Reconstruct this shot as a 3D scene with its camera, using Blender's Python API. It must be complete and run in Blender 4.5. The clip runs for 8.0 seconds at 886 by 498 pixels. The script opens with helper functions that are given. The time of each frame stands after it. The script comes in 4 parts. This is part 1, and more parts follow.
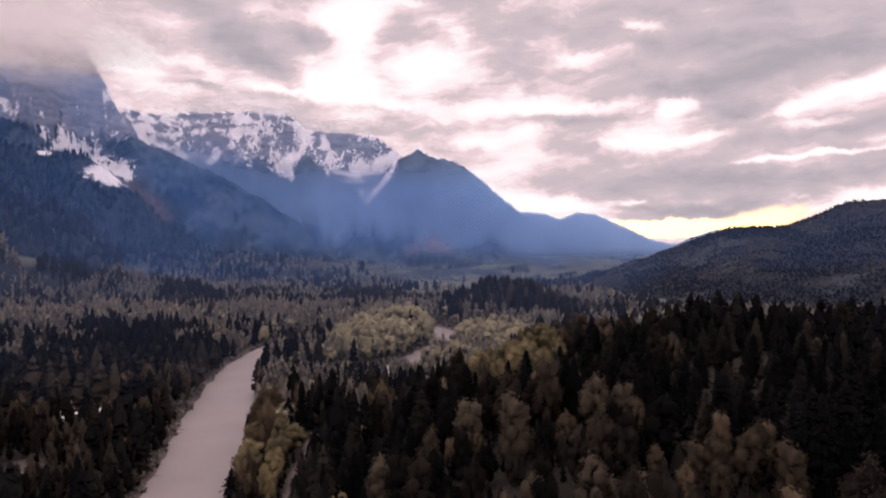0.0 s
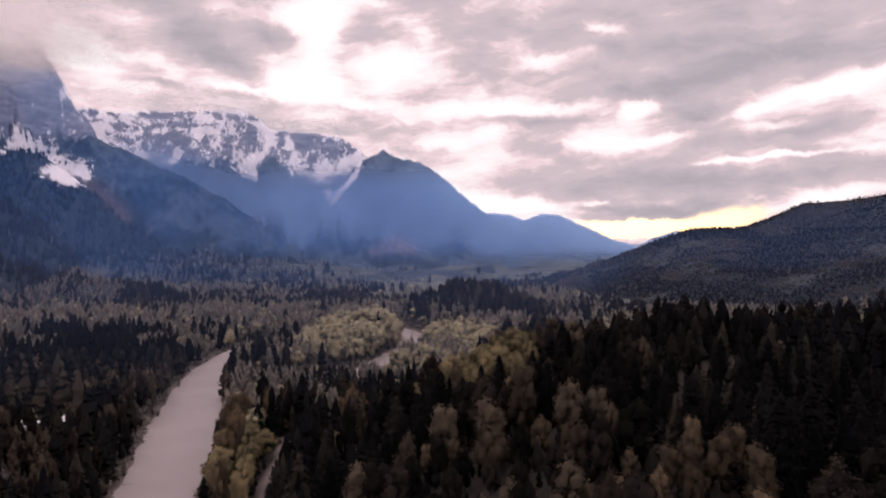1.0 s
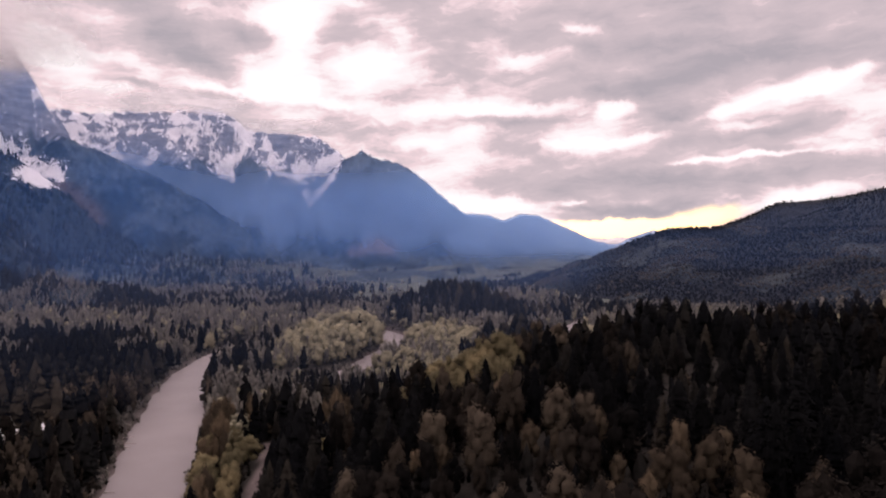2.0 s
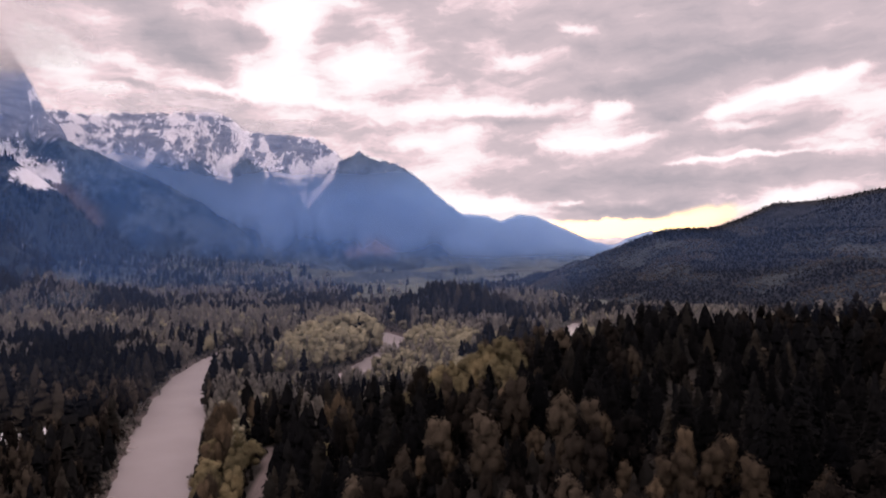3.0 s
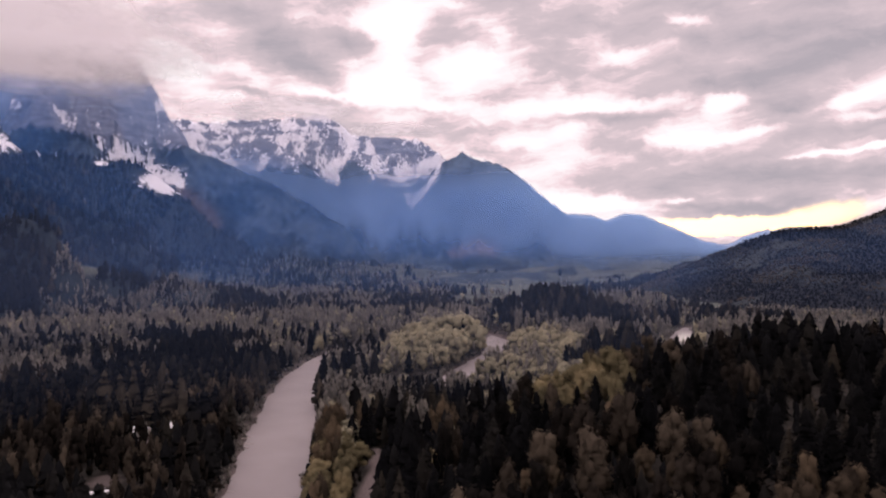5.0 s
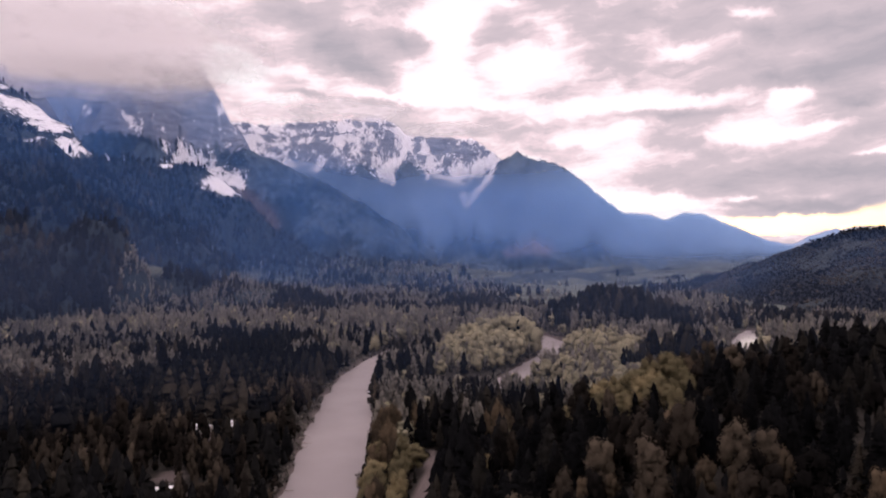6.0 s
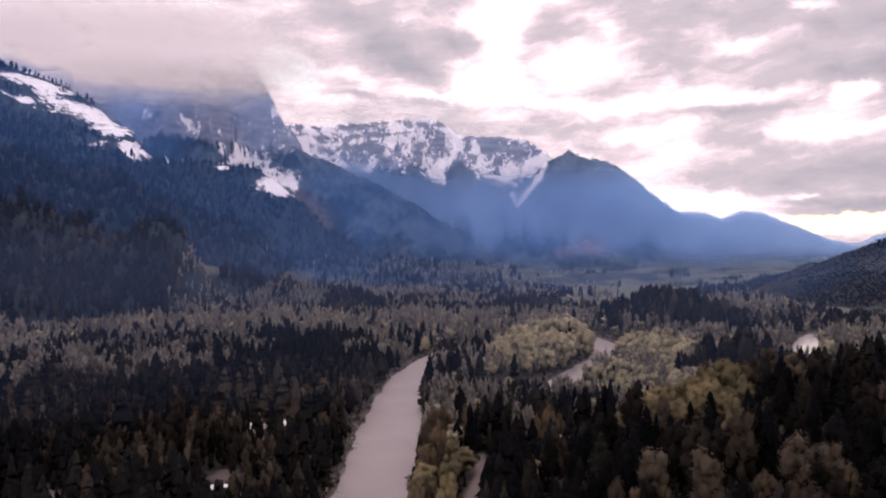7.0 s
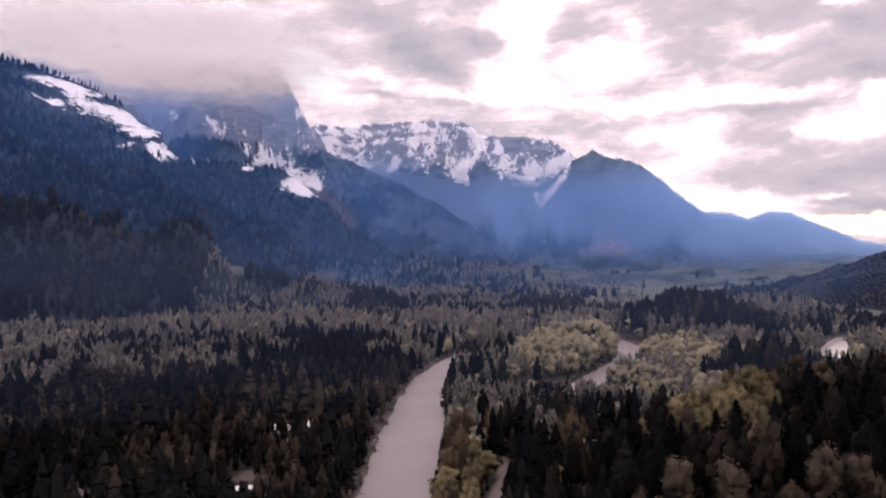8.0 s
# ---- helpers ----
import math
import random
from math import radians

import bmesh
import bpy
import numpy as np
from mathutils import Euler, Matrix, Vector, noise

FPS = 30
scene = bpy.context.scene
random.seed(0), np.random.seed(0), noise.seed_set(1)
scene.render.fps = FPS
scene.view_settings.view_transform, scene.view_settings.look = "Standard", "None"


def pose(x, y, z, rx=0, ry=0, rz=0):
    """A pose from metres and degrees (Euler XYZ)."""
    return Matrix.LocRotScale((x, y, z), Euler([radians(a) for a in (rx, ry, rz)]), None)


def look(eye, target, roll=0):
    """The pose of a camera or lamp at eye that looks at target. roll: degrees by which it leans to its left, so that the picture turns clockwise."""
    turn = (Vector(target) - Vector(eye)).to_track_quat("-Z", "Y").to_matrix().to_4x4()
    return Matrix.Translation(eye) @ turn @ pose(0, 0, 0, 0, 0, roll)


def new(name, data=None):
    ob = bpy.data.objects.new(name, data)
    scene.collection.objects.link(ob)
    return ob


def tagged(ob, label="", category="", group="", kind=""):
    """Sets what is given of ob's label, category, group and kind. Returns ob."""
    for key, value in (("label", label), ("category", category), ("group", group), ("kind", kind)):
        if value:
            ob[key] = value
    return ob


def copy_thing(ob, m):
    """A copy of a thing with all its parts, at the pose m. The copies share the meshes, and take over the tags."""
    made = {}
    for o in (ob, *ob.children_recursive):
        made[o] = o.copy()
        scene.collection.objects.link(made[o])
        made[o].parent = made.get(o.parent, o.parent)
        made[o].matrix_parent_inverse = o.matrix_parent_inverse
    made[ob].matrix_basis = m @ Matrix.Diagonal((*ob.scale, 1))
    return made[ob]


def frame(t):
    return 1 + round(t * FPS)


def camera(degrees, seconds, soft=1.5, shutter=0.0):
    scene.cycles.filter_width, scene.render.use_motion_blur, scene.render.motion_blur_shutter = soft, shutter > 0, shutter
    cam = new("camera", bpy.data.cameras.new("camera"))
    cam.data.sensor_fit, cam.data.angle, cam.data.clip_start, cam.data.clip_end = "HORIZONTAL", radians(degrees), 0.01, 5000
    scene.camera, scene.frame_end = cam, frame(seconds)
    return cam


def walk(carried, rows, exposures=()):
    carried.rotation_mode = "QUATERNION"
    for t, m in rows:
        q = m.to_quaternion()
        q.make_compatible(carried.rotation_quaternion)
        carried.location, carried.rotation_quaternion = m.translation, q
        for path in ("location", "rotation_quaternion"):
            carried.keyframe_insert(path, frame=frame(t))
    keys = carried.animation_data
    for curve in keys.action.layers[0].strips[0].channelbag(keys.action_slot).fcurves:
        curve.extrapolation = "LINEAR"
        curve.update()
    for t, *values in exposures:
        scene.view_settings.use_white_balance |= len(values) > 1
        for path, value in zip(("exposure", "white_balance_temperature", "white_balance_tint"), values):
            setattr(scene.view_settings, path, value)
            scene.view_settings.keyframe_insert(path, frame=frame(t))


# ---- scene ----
cam = camera(63.2, 8.0, soft=2.0)
PATH = [
    (0, (0.974, 1.602, 99.513), (0.974, 3.602, 99.512), -0.1),
    (0.5, (-0.598, 0.649, 100.44), (-0.543, 2.649, 100.44), -0.2),
    (1, (-1.921, 0.393, 101.414), (-1.824, 2.391, 101.414), -0.2),
    (1.5, (-3.076, 0.198, 102.246), (-2.939, 2.193, 102.246), -0.3),
    (3, (-6.757, -1.042, 105.117), (-6.593, 0.951, 105.118), -0.6),
    (3.5, (-6.975, -1.265, 106.054), (-6.867, 0.732, 106.056), -0.6),
    (4, (-7.146, -1.348, 106.843), (-7.114, 0.652, 106.846), -0.7),
    (4.5, (-7.127, -1.222, 107.694), (-7.171, 0.777, 107.697), -0.7),
    (6, (-7.106, -0.838, 110.14), (-7.379, 1.144, 110.143), -0.7),
    (6.5, (-7.101, -0.237, 110.925), (-7.446, 1.733, 110.929), -0.7),
    (7, (-6.984, 0.311, 111.827), (-7.395, 2.268, 111.83), -0.7),
    (7.5, (-7.118, 0.035, 112.871), (-7.572, 1.983, 112.874), -0.6),
    (8, (-6.964, 0.079, 113.662), (-7.437, 2.022, 113.665), -0.6),
]
walk(cam, [(t, look(eye, target, lean)) for t, eye, target, lean in PATH],
     exposures=[(0.0, 0.0, 6500, 10), (4.0, 0.0, 6500, 10), (8.0, 0.18, 6200, 9)])

# ---- world: broken cloud at sunset ----
SUN_AZIMUTH, SUN_ELEVATION = 15.0, 7.0


class Nodes:
    """Short hand for building a node tree."""

    def __init__(self, tree):
        self.tree = tree
        tree.nodes.clear()

    def add(self, kind, **values):
        node = self.tree.nodes.new(kind)
        for key, value in values.items():
            if key == "operation":
                node.operation = value
            elif key == "use_clamp":
                node.use_clamp = value
            elif key == "interpolation_type":
                node.interpolation_type = value
            elif key == "clamp":
                node.clamp = value
            elif key == "data_type":
                node.data_type = value
            elif key == "blend_type":
                node.blend_type = value
            elif key == "sky_type":
                node.sky_type = value
            elif key == "sun_disc":
                node.sun_disc = value
            elif key == "sun_elevation":
                node.sun_elevation = value
            elif key == "sun_rotation":
                node.sun_rotation = value
            elif key == "attribute_name":
                node.attribute_name = value
            elif key == "vector_type":
                node.vector_type = value
            elif key == "convert_from":
                node.convert_from = value
            elif key == "convert_to":
                node.convert_to = value
        return node

    def put(self, socket, value):
        if isinstance(value, bpy.types.NodeSocket):
            self.tree.links.new(value, socket)
        elif value is not None:
            socket.default_value = value

    def math(self, op, a, b=None, c=None, clamp=False):
        node = self.add("ShaderNodeMath", operation=op, use_clamp=clamp)
        for socket, value in zip(node.inputs, (a, b, c)):
            self.put(socket, value)
        return node.outputs[0]

    def vmath(self, op, a, b=None):
        node = self.add("ShaderNodeVectorMath", operation=op)
        for socket, value in zip(node.inputs, (a, b)):
            self.put(socket, value)
        return node.outputs["Value" if op in ("DOT_PRODUCT", "LENGTH") else "Vector"]

    def xyz(self, x=0.0, y=0.0, z=0.0):
        node = self.add("ShaderNodeCombineXYZ")
        for socket, value in zip(node.inputs, (x, y, z)):
            self.put(socket, value)
        return node.outputs[0]

    def split(self, v):
        node = self.add("ShaderNodeSeparateXYZ")
        self.put(node.inputs[0], v)
        return node.outputs

    def noise(self, vector, scale, detail=4.0, rough=0.55, warp=0.0):
        node = self.add("ShaderNodeTexNoise")
        for key, value in (("Vector", vector), ("Scale", scale), ("Detail", detail), ("Roughness", rough), ("Distortion", warp)):
            self.put(node.inputs[key], value)
        return node.outputs["Fac"]

    def ramp(self, fac, stops, ease="LINEAR"):
        node = self.add("ShaderNodeValToRGB")
        node.color_ramp.interpolation = ease
        marks = node.color_ramp.elements
        while len(marks) < len(stops):
            marks.new(0.5)
        for mark, (place, colour) in zip(marks, stops):
            mark.position = place
            mark.color = (*colour, 1) if isinstance(colour, tuple) else (colour, colour, colour, 1)
        self.put(node.inputs[0], fac)
        return node.outputs[0]

    def span(self, value, a, b, c=0.0, d=1.0, ease="SMOOTHSTEP"):
        node = self.add("ShaderNodeMapRange", interpolation_type=ease, clamp=True) if ease == "LINEAR" else self.add("ShaderNodeMapRange", interpolation_type=ease)
        for socket, v in zip(node.inputs, (value, a, b, c, d)):
            self.put(socket, v)
        return node.outputs[0]

    def mix(self, fac, a, b, kind="MIX"):
        node = self.add("ShaderNodeMix", data_type="RGBA", blend_type=kind)
        for key, value in ((0, fac), (6, a), (7, b)):
            if isinstance(value, tuple):
                value = (*value, 1) if len(value) == 3 else value
            self.put(node.inputs[key], value)
        return node.outputs[2]


world = bpy.data.worlds.new("evening_sky")
scene.world = world
world.use_nodes = True
n = Nodes(world.node_tree)
sky = n.add("ShaderNodeTexSky", sky_type="NISHITA", sun_disc=False, sun_elevation=radians(SUN_ELEVATION), sun_rotation=radians(SUN_AZIMUTH))
way = n.add("ShaderNodeTexCoord").outputs["Generated"]
wx, wy, wz = n.split(way)
up = n.math("MAXIMUM", wz, 0.0)
flat = n.math("ADD", up, 0.13)
plane = n.xyz(n.math("DIVIDE", wx, flat), n.math("DIVIDE", wy, flat), 0.0)
wob = n.math("SUBTRACT", n.noise(way, 7.0, 3.0), 0.5)
wob2 = n.math("SUBTRACT", n.noise(way, 19.0, 4.0, 0.6), 0.5)
azimuth = n.math("MULTIPLY_ADD", wob2, 0.05, n.math("MULTIPLY_ADD", wob, 0.10, n.math("ARCTAN2", wx, wy)))
rise = n.math("MULTIPLY_ADD", wob2, 0.030, n.math("MULTIPLY_ADD", wob, 0.02, n.math("ARCSINE", wz)))
spot = n.xyz(azimuth, rise, 0.0)


def blobs(items, start):
    """Soft cloud masses: azimuth and height in degrees, half widths in degrees, lean, weight."""
    total = start
    for az, el, w, h, lean, weight in items:
        d = n.vmath("SUBTRACT", spot, (radians(az), radians(el), 0))
        dx, dy, _ = n.split(d)
        dy = n.math("MULTIPLY_ADD", dx, -lean, dy)
        q = n.math("ADD", n.math("POWER", n.math("MULTIPLY", n.math("ABSOLUTE", dx), 1 / radians(w)), 2.0), n.math("POWER", n.math("MULTIPLY", n.math("ABSOLUTE", dy), 1 / radians(h)), 2.0))
        total = n.math("MULTIPLY_ADD", n.math("EXPONENT", n.math("MULTIPLY", q, -1.0)), weight, total)
    return total


streaks = n.noise(plane, 1.3, 7.0, 0.62, 0.5)
puffs = n.noise(n.vmath("MULTIPLY", spot, (1.0, 2.6, 1.0)), 9.0, 4.0, 0.52, 0.2)
fibres = n.noise(n.vmath("MULTIPLY", spot, (1.0, 4.5, 1.0)), 26.0, 5.0, 0.65, 0.4)
density = n.math("MULTIPLY_ADD", streaks, 0.55, n.math("MULTIPLY_ADD", puffs, 0.95, n.math("MULTIPLY", fibres, 0.30)))
density = n.math("SUBTRACT", density, 0.56)
# thin, bright places between the clouds: bearing, height, half widths in degrees, lean, weight
THIN = [
    (-23.7, 13.92, 2.34, 1.21, -0.5, -0.5), (-7.2, 17.22, 2.18, 2.66, 0, -0.4), (-7.5, 12.67, 3.26, 1.68, 0, -0.6), (-1.4, 14.32, 2.01, 1.35, 0, -0.45), (-2.5, 11.32, 2.68, 0.54, 0, -0.35),
    (8.0, 11.01, 6.24, 0.54, 0, -0.5), (18.0, 10.68, 1.15, 0.85, 0, -0.52), (17.1, 8.09, 4.64, 0.34, 0.03, -0.42), (26.7, 10.21, 3.0, 0.41, 0.28, -0.5), (32.5, 11.41, 2.38, 0.7, 0.2, -0.6),
    (27.1, 6.57, 5.23, 0.2, 0.05, -0.5), (15.3, 16.52, 1.71, 0.61, -0.1, -0.38), (9.1, 3.53, 4.0, 0.58, -0.05, -0.6),
]
THIN_SMALL = [
    (12.1, 14.75, 2.63, 0.71, 0, -0.2), (15.3, 3.55, 1.11, 0.26, 0, -0.4), (3.5, 8.53, 2.7, 0.63, 0, -0.3), (28.6, 8.8, 1.46, 0.32, 0, -0.25), (31.8, 3.77, 3.1, 0.55, 0.1, -0.4),
    (5.7, 5.86, 3.59, 1.8, 0, -0.16), (-21.8, 11.73, 3.34, 0.82, 0, -0.15), (-0.1, 16.63, 2.69, 1.12, -0.5, -0.2), (20.5, 3.47, 1.02, 0.34, 0, -0.25),
]
# heavy grey masses
THICK = [
    (-16.8, 16.12, 3.59, 1.69, -0.65, 0.3), (-13.2, 13.62, 1.87, 1.04, -0.3, 0.32), (-10.2, 16.25, 1.79, 1.14, 0, 0.34), (-19.2, 12.08, 2.32, 0.25, -0.1, 0.25), (-4.7, 11.05, 3.32, 0.4, 0, 0.28),
    (-5.0, 13.6, 3.09, 0.53, 0, 0.15), (12.4, 16.43, 10.05, 2.66, 0, 0.2), (26.7, 14.9, 8.64, 3.29, 0, 0.26), (20.0, 12.3, 6.97, 0.86, 0.1, 0.3), (11.1, 9.96, 3.74, 0.49, 0, 0.28),
    (22.5, 9.48, 2.79, 0.85, 0, 0.26), (29.3, 8.35, 5.76, 0.56, 0.08, 0.32), (18.8, 5.0, 8.72, 1.64, 0, 0.34), (19.2, 2.84, 4.55, 0.6, 0, 0.4), (29.7, 5.24, 4.65, 0.72, 0.05, 0.3),
]
# the roll of cloud along the snowy ridge
ROLL = [
    (-14.0, 11.1, 3.92, 0.6, 0.02, 0.22), (-20.0, 10.38, 2.68, 0.54, 0, 0.22), (-7.2, 9.35, 2.62, 0.35, -0.1, 0.28), (-12.7, 12.04, 3.13, 0.22, -0.12, -0.3), (-16.8, 12.95, 3.59, 0.68, -0.15, -0.15),
]
density = blobs(ROLL, blobs(THICK, blobs(THIN_SMALL, blobs(THIN, density))))
density = n.math("MULTIPLY_ADD", density, 1.22, -0.07)
cloud = n.ramp(density, [(0.0, (1.16, 1.06, 1.08)), (0.20, (1.05, 0.93, 0.96)), (0.30, (0.95, 0.73, 0.775)), (0.43, (0.70, 0.572, 0.615)), (0.90, (0.475, 0.42, 0.47))])
gap = blobs([(18.0, 1.62, 5.03, 0.60, 0, 1.3), (25.2, 2.35, 3.4, 0.95, 0.12, 0.62), (32.1, 3.88, 3.08, 0.47, 0.1, 0.12), (9.1, 3.44, 4.0, 0.49, -0.05, 0.35),], 0.0)
gap = n.span(gap, 0.25, 0.7)
clear = n.mix(1.0, n.mix(1.0, sky.outputs[0], (0.035, 0.035, 0.035), "MULTIPLY"), (0.90, 0.79, 0.60), "ADD")
cloud = n.mix(n.math("MULTIPLY", gap, 0.9), cloud, clear)
high = n.math("MULTIPLY_ADD", n.span(wz, 0.33, 0.85), 1.2, 0.95)
back = n.add("ShaderNodeBackground")
n.put(back.inputs[0], cloud)
n.put(back.inputs[1], high)
n.put(n.add("ShaderNodeOutputWorld").inputs[0], back.outputs[0])

sun = new("sun", bpy.data.lights.new("sun", "SUN"))
sun.data.energy, sun.data.angle, sun.data.color = 0.9, radians(14), (1.0, 0.86, 0.74)
az, el = radians(SUN_AZIMUTH), radians(SUN_ELEVATION)
sun.matrix_world = look((0, 0, 0), (-math.sin(az) * math.cos(el), -math.cos(az) * math.cos(el), -math.sin(el)))
sun.location = (0, 0, 900)


# ---- materials ----
def material(name, build):
    mat = bpy.data.materials.new(name)
    mat.use_nodes = True
    m = Nodes(mat.node_tree)
    out = m.add("ShaderNodeOutputMaterial")
    m.put(out.inputs[0], build(m))
    return mat


def shade(m, colour, rough=0.9, bump=None, strength=0.5, distance=0.3, spec=0.25, metal=0.0, lie=None):
    p = m.add("ShaderNodeBsdfPrincipled")
    m.put(p.inputs["Normal"], lie)
    m.put(p.inputs["Base Color"], (*colour, 1) if isinstance(colour, tuple) else colour)
    m.put(p.inputs["Roughness"], rough)
    m.put(p.inputs["Specular IOR Level"], spec)
    m.put(p.inputs["Metallic"], metal)
    if bump is not None:
        b = m.add("ShaderNodeBump")
        m.put(b.inputs["Height"], bump)
        b.inputs["Strength"].default_value, b.inputs["Distance"].default_value = strength, distance
        m.put(p.inputs["Normal"], b.outputs[0])
    return p.outputs[0]


def place(m):
    return m.add("ShaderNodeNewGeometry").outputs["Position"]


def attribute(m, name):
    return m.add("ShaderNodeAttribute", attribute_name=name).outputs["Fac"]


def leaf_shader(m, colour):
    """Leaves: matt, and a little light comes through them."""
    turned = m.add("ShaderNodeVectorTransform", vector_type="NORMAL", convert_from="OBJECT", convert_to="WORLD")
    m.put(turned.inputs[0], m.add("ShaderNodeAttribute", attribute_name="lie").outputs["Vector"])
    lie = m.vmath("NORMALIZE", m.vmath("ADD", turned.outputs[0], m.vmath("MULTIPLY", m.add("ShaderNodeNewGeometry").outputs["Normal"], (0.12, 0.12, 0.12))))
    thin = m.add("ShaderNodeBsdfTranslucent")
    m.put(thin.inputs[0], colour)
    m.put(thin.inputs["Normal"], lie)
    both = m.add("ShaderNodeMixShader")
    both.inputs[0].default_value = 0.38
    m.put(both.inputs[1], shade(m, colour, 0.95, spec=0.02, lie=lie))
    m.put(both.inputs[2], thin.outputs[0])
    return both.outputs[0]


def foliage(name, stops, stuff=False):
    """A crown's colour: differs from tree to tree, and from bough to bough."""
    def build(m):
        tint = attribute(m, "tint") if stuff else m.add("ShaderNodeObjectInfo").outputs["Random"]
        base = m.ramp(tint, stops)
        bough = m.add("ShaderNodeNewGeometry").outputs["Random Per Island"]
        base = m.mix(1.0, base, m.ramp(bough, [(0.0, 0.88), (0.6, 0.99), (1.0, 1.09)]), "MULTIPLY")
        grain = m.noise(place(m), 0.7, 3.0, 0.6)
        return leaf_shader(m, m.mix(1.0, base, m.ramp(grain, [(0.3, 0.82), (0.7, 1.14)]), "MULTIPLY"))
    return material(name, build)


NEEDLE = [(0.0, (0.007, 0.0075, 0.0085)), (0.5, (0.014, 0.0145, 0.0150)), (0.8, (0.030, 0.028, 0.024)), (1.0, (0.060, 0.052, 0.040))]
SPRING = [(0.0, (0.268, 0.250, 0.174)), (0.5, (0.342, 0.314, 0.216)), (1.0, (0.420, 0.380, 0.252))]
# forest ramp, paler and greyer than the near one: haze put into the colour
BARE = [(0.0, (0.121, 0.115, 0.104)), (0.5, (0.188, 0.176, 0.155)), (1.0, (0.272, 0.250, 0.212))]
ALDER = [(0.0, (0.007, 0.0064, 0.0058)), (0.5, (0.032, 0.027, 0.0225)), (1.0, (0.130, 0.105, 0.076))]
OLIVE = [(0.0, (0.135, 0.119, 0.070)), (0.5, (0.200, 0.172, 0.098)), (1.0, (0.320, 0.262, 0.144))]
BARE_NEAR = [(0.0, (0.050, 0.040, 0.030)), (0.5, (0.100, 0.078, 0.053)), (1.0, (0.170, 0.128, 0.083))]
M_NEEDLE, M_SPRING, M_BARE = foliage("needles", NEEDLE), foliage("olive_spring_leaves", OLIVE), foliage("brown_budding_twigs", BARE_NEAR)
M_NEEDLE_S, M_SPRING_S, M_BARE_S = foliage("forest_needles", NEEDLE, True), foliage("forest_spring_leaves", SPRING, True), foliage("forest_budding_twigs", BARE, True)
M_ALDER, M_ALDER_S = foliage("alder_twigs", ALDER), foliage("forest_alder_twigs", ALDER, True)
# darker copies of the needle and alder ramps: shade put into the colour
NEEDLE_SHADED = [(0.0, (0.0045, 0.0050, 0.0058)), (1.0, (0.0110, 0.0112, 0.0112))]
ALDER_SHADED = [(0.0, (0.0060, 0.0060, 0.0060)), (1.0, (0.0190, 0.0170, 0.0150))]
M_NEEDLE_SHADED, M_ALDER_SHADED = foliage("fir_needles", NEEDLE_SHADED), foliage("evergreen_leaves", ALDER_SHADED)
M_BARK = material("bark", lambda m: shade(m, m.ramp(m.noise(m.vmath("MULTIPLY", place(m), (3.0, 3.0, 0.5)), 2.0, 4.0), [(0.3, (0.022, 0.019, 0.017)), (0.7, (0.06, 0.05, 0.042))]), 0.9, m.noise(place(m), 5.0), 0.6, 0.05))


def ground_shader(m):
    p = place(m)
    dirt = attribute(m, "bare")
    fine = m.noise(p, 0.35, 5.0, 0.7)
    soil = m.ramp(fine, [(0.3, (0.012, 0.0105, 0.009)), (0.7, (0.030, 0.026, 0.020))])
    grass = m.ramp(fine, [(0.3, (0.050, 0.062, 0.050)), (0.7, (0.092, 0.100, 0.080))])
    base = m.mix(attribute(m, "meadow"), soil, grass)
    gravel = m.ramp(m.noise(p, 1.6, 4.0, 0.75), [(0.3, (0.075, 0.060, 0.056)), (0.7, (0.17, 0.138, 0.13))])
    return shade(m, m.mix(dirt, base, gravel), 0.95, fine, 0.7, 0.6)


def mountain_shader(m):
    """Conifer forest below, rock above, and snow where it lies."""
    p = place(m)
    snow, rock = attribute(m, "snow"), attribute(m, "rock")
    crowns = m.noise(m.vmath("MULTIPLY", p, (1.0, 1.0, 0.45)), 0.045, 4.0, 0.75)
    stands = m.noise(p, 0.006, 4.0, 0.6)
    # open blends in paler, bluer forest: distance haze put into the base colour
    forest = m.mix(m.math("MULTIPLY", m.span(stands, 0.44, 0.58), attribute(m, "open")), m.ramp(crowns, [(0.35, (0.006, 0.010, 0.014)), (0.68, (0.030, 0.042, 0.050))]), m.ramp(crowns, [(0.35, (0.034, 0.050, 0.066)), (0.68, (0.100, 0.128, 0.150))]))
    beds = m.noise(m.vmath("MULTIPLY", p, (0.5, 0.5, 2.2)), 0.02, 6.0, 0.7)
    # the rock's blue cast carries part of the haze too
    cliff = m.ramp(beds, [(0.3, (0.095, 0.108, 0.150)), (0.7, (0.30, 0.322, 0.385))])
    scree = attribute(m, "scree")
    forest = m.mix(scree, forest, m.ramp(crowns, [(0.3, (0.27, 0.175, 0.15)), (0.7, (0.42, 0.285, 0.24))]))
    forest = m.mix(attribute(m, "grass"), forest, m.ramp(stands, [(0.35, (0.060, 0.070, 0.060)), (0.65, (0.110, 0.118, 0.096))]))
    # conifer mixes in a near-black floor: shade among trees put into the colour
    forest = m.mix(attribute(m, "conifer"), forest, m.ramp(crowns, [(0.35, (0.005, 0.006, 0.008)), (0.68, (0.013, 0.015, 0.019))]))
    base = m.mix(m.span(rock, 0.35, 0.65), forest, cliff)
    edge = m.math("ADD", snow, m.math("ADD", m.math("MULTIPLY", m.math("SUBTRACT", m.noise(p, 0.03, 6.0, 0.75), 0.5), 1.5), m.math("MULTIPLY", m.math("SUBTRACT", m.noise(m.vmath("MULTIPLY", p, (1.0, 1.0, 0.35)), 0.085, 5.0, 0.75), 0.5), 1.7)))
    white = m.span(edge, 0.44, 0.56)
    base = m.mix(white, base, (0.88, 0.86, 0.88))
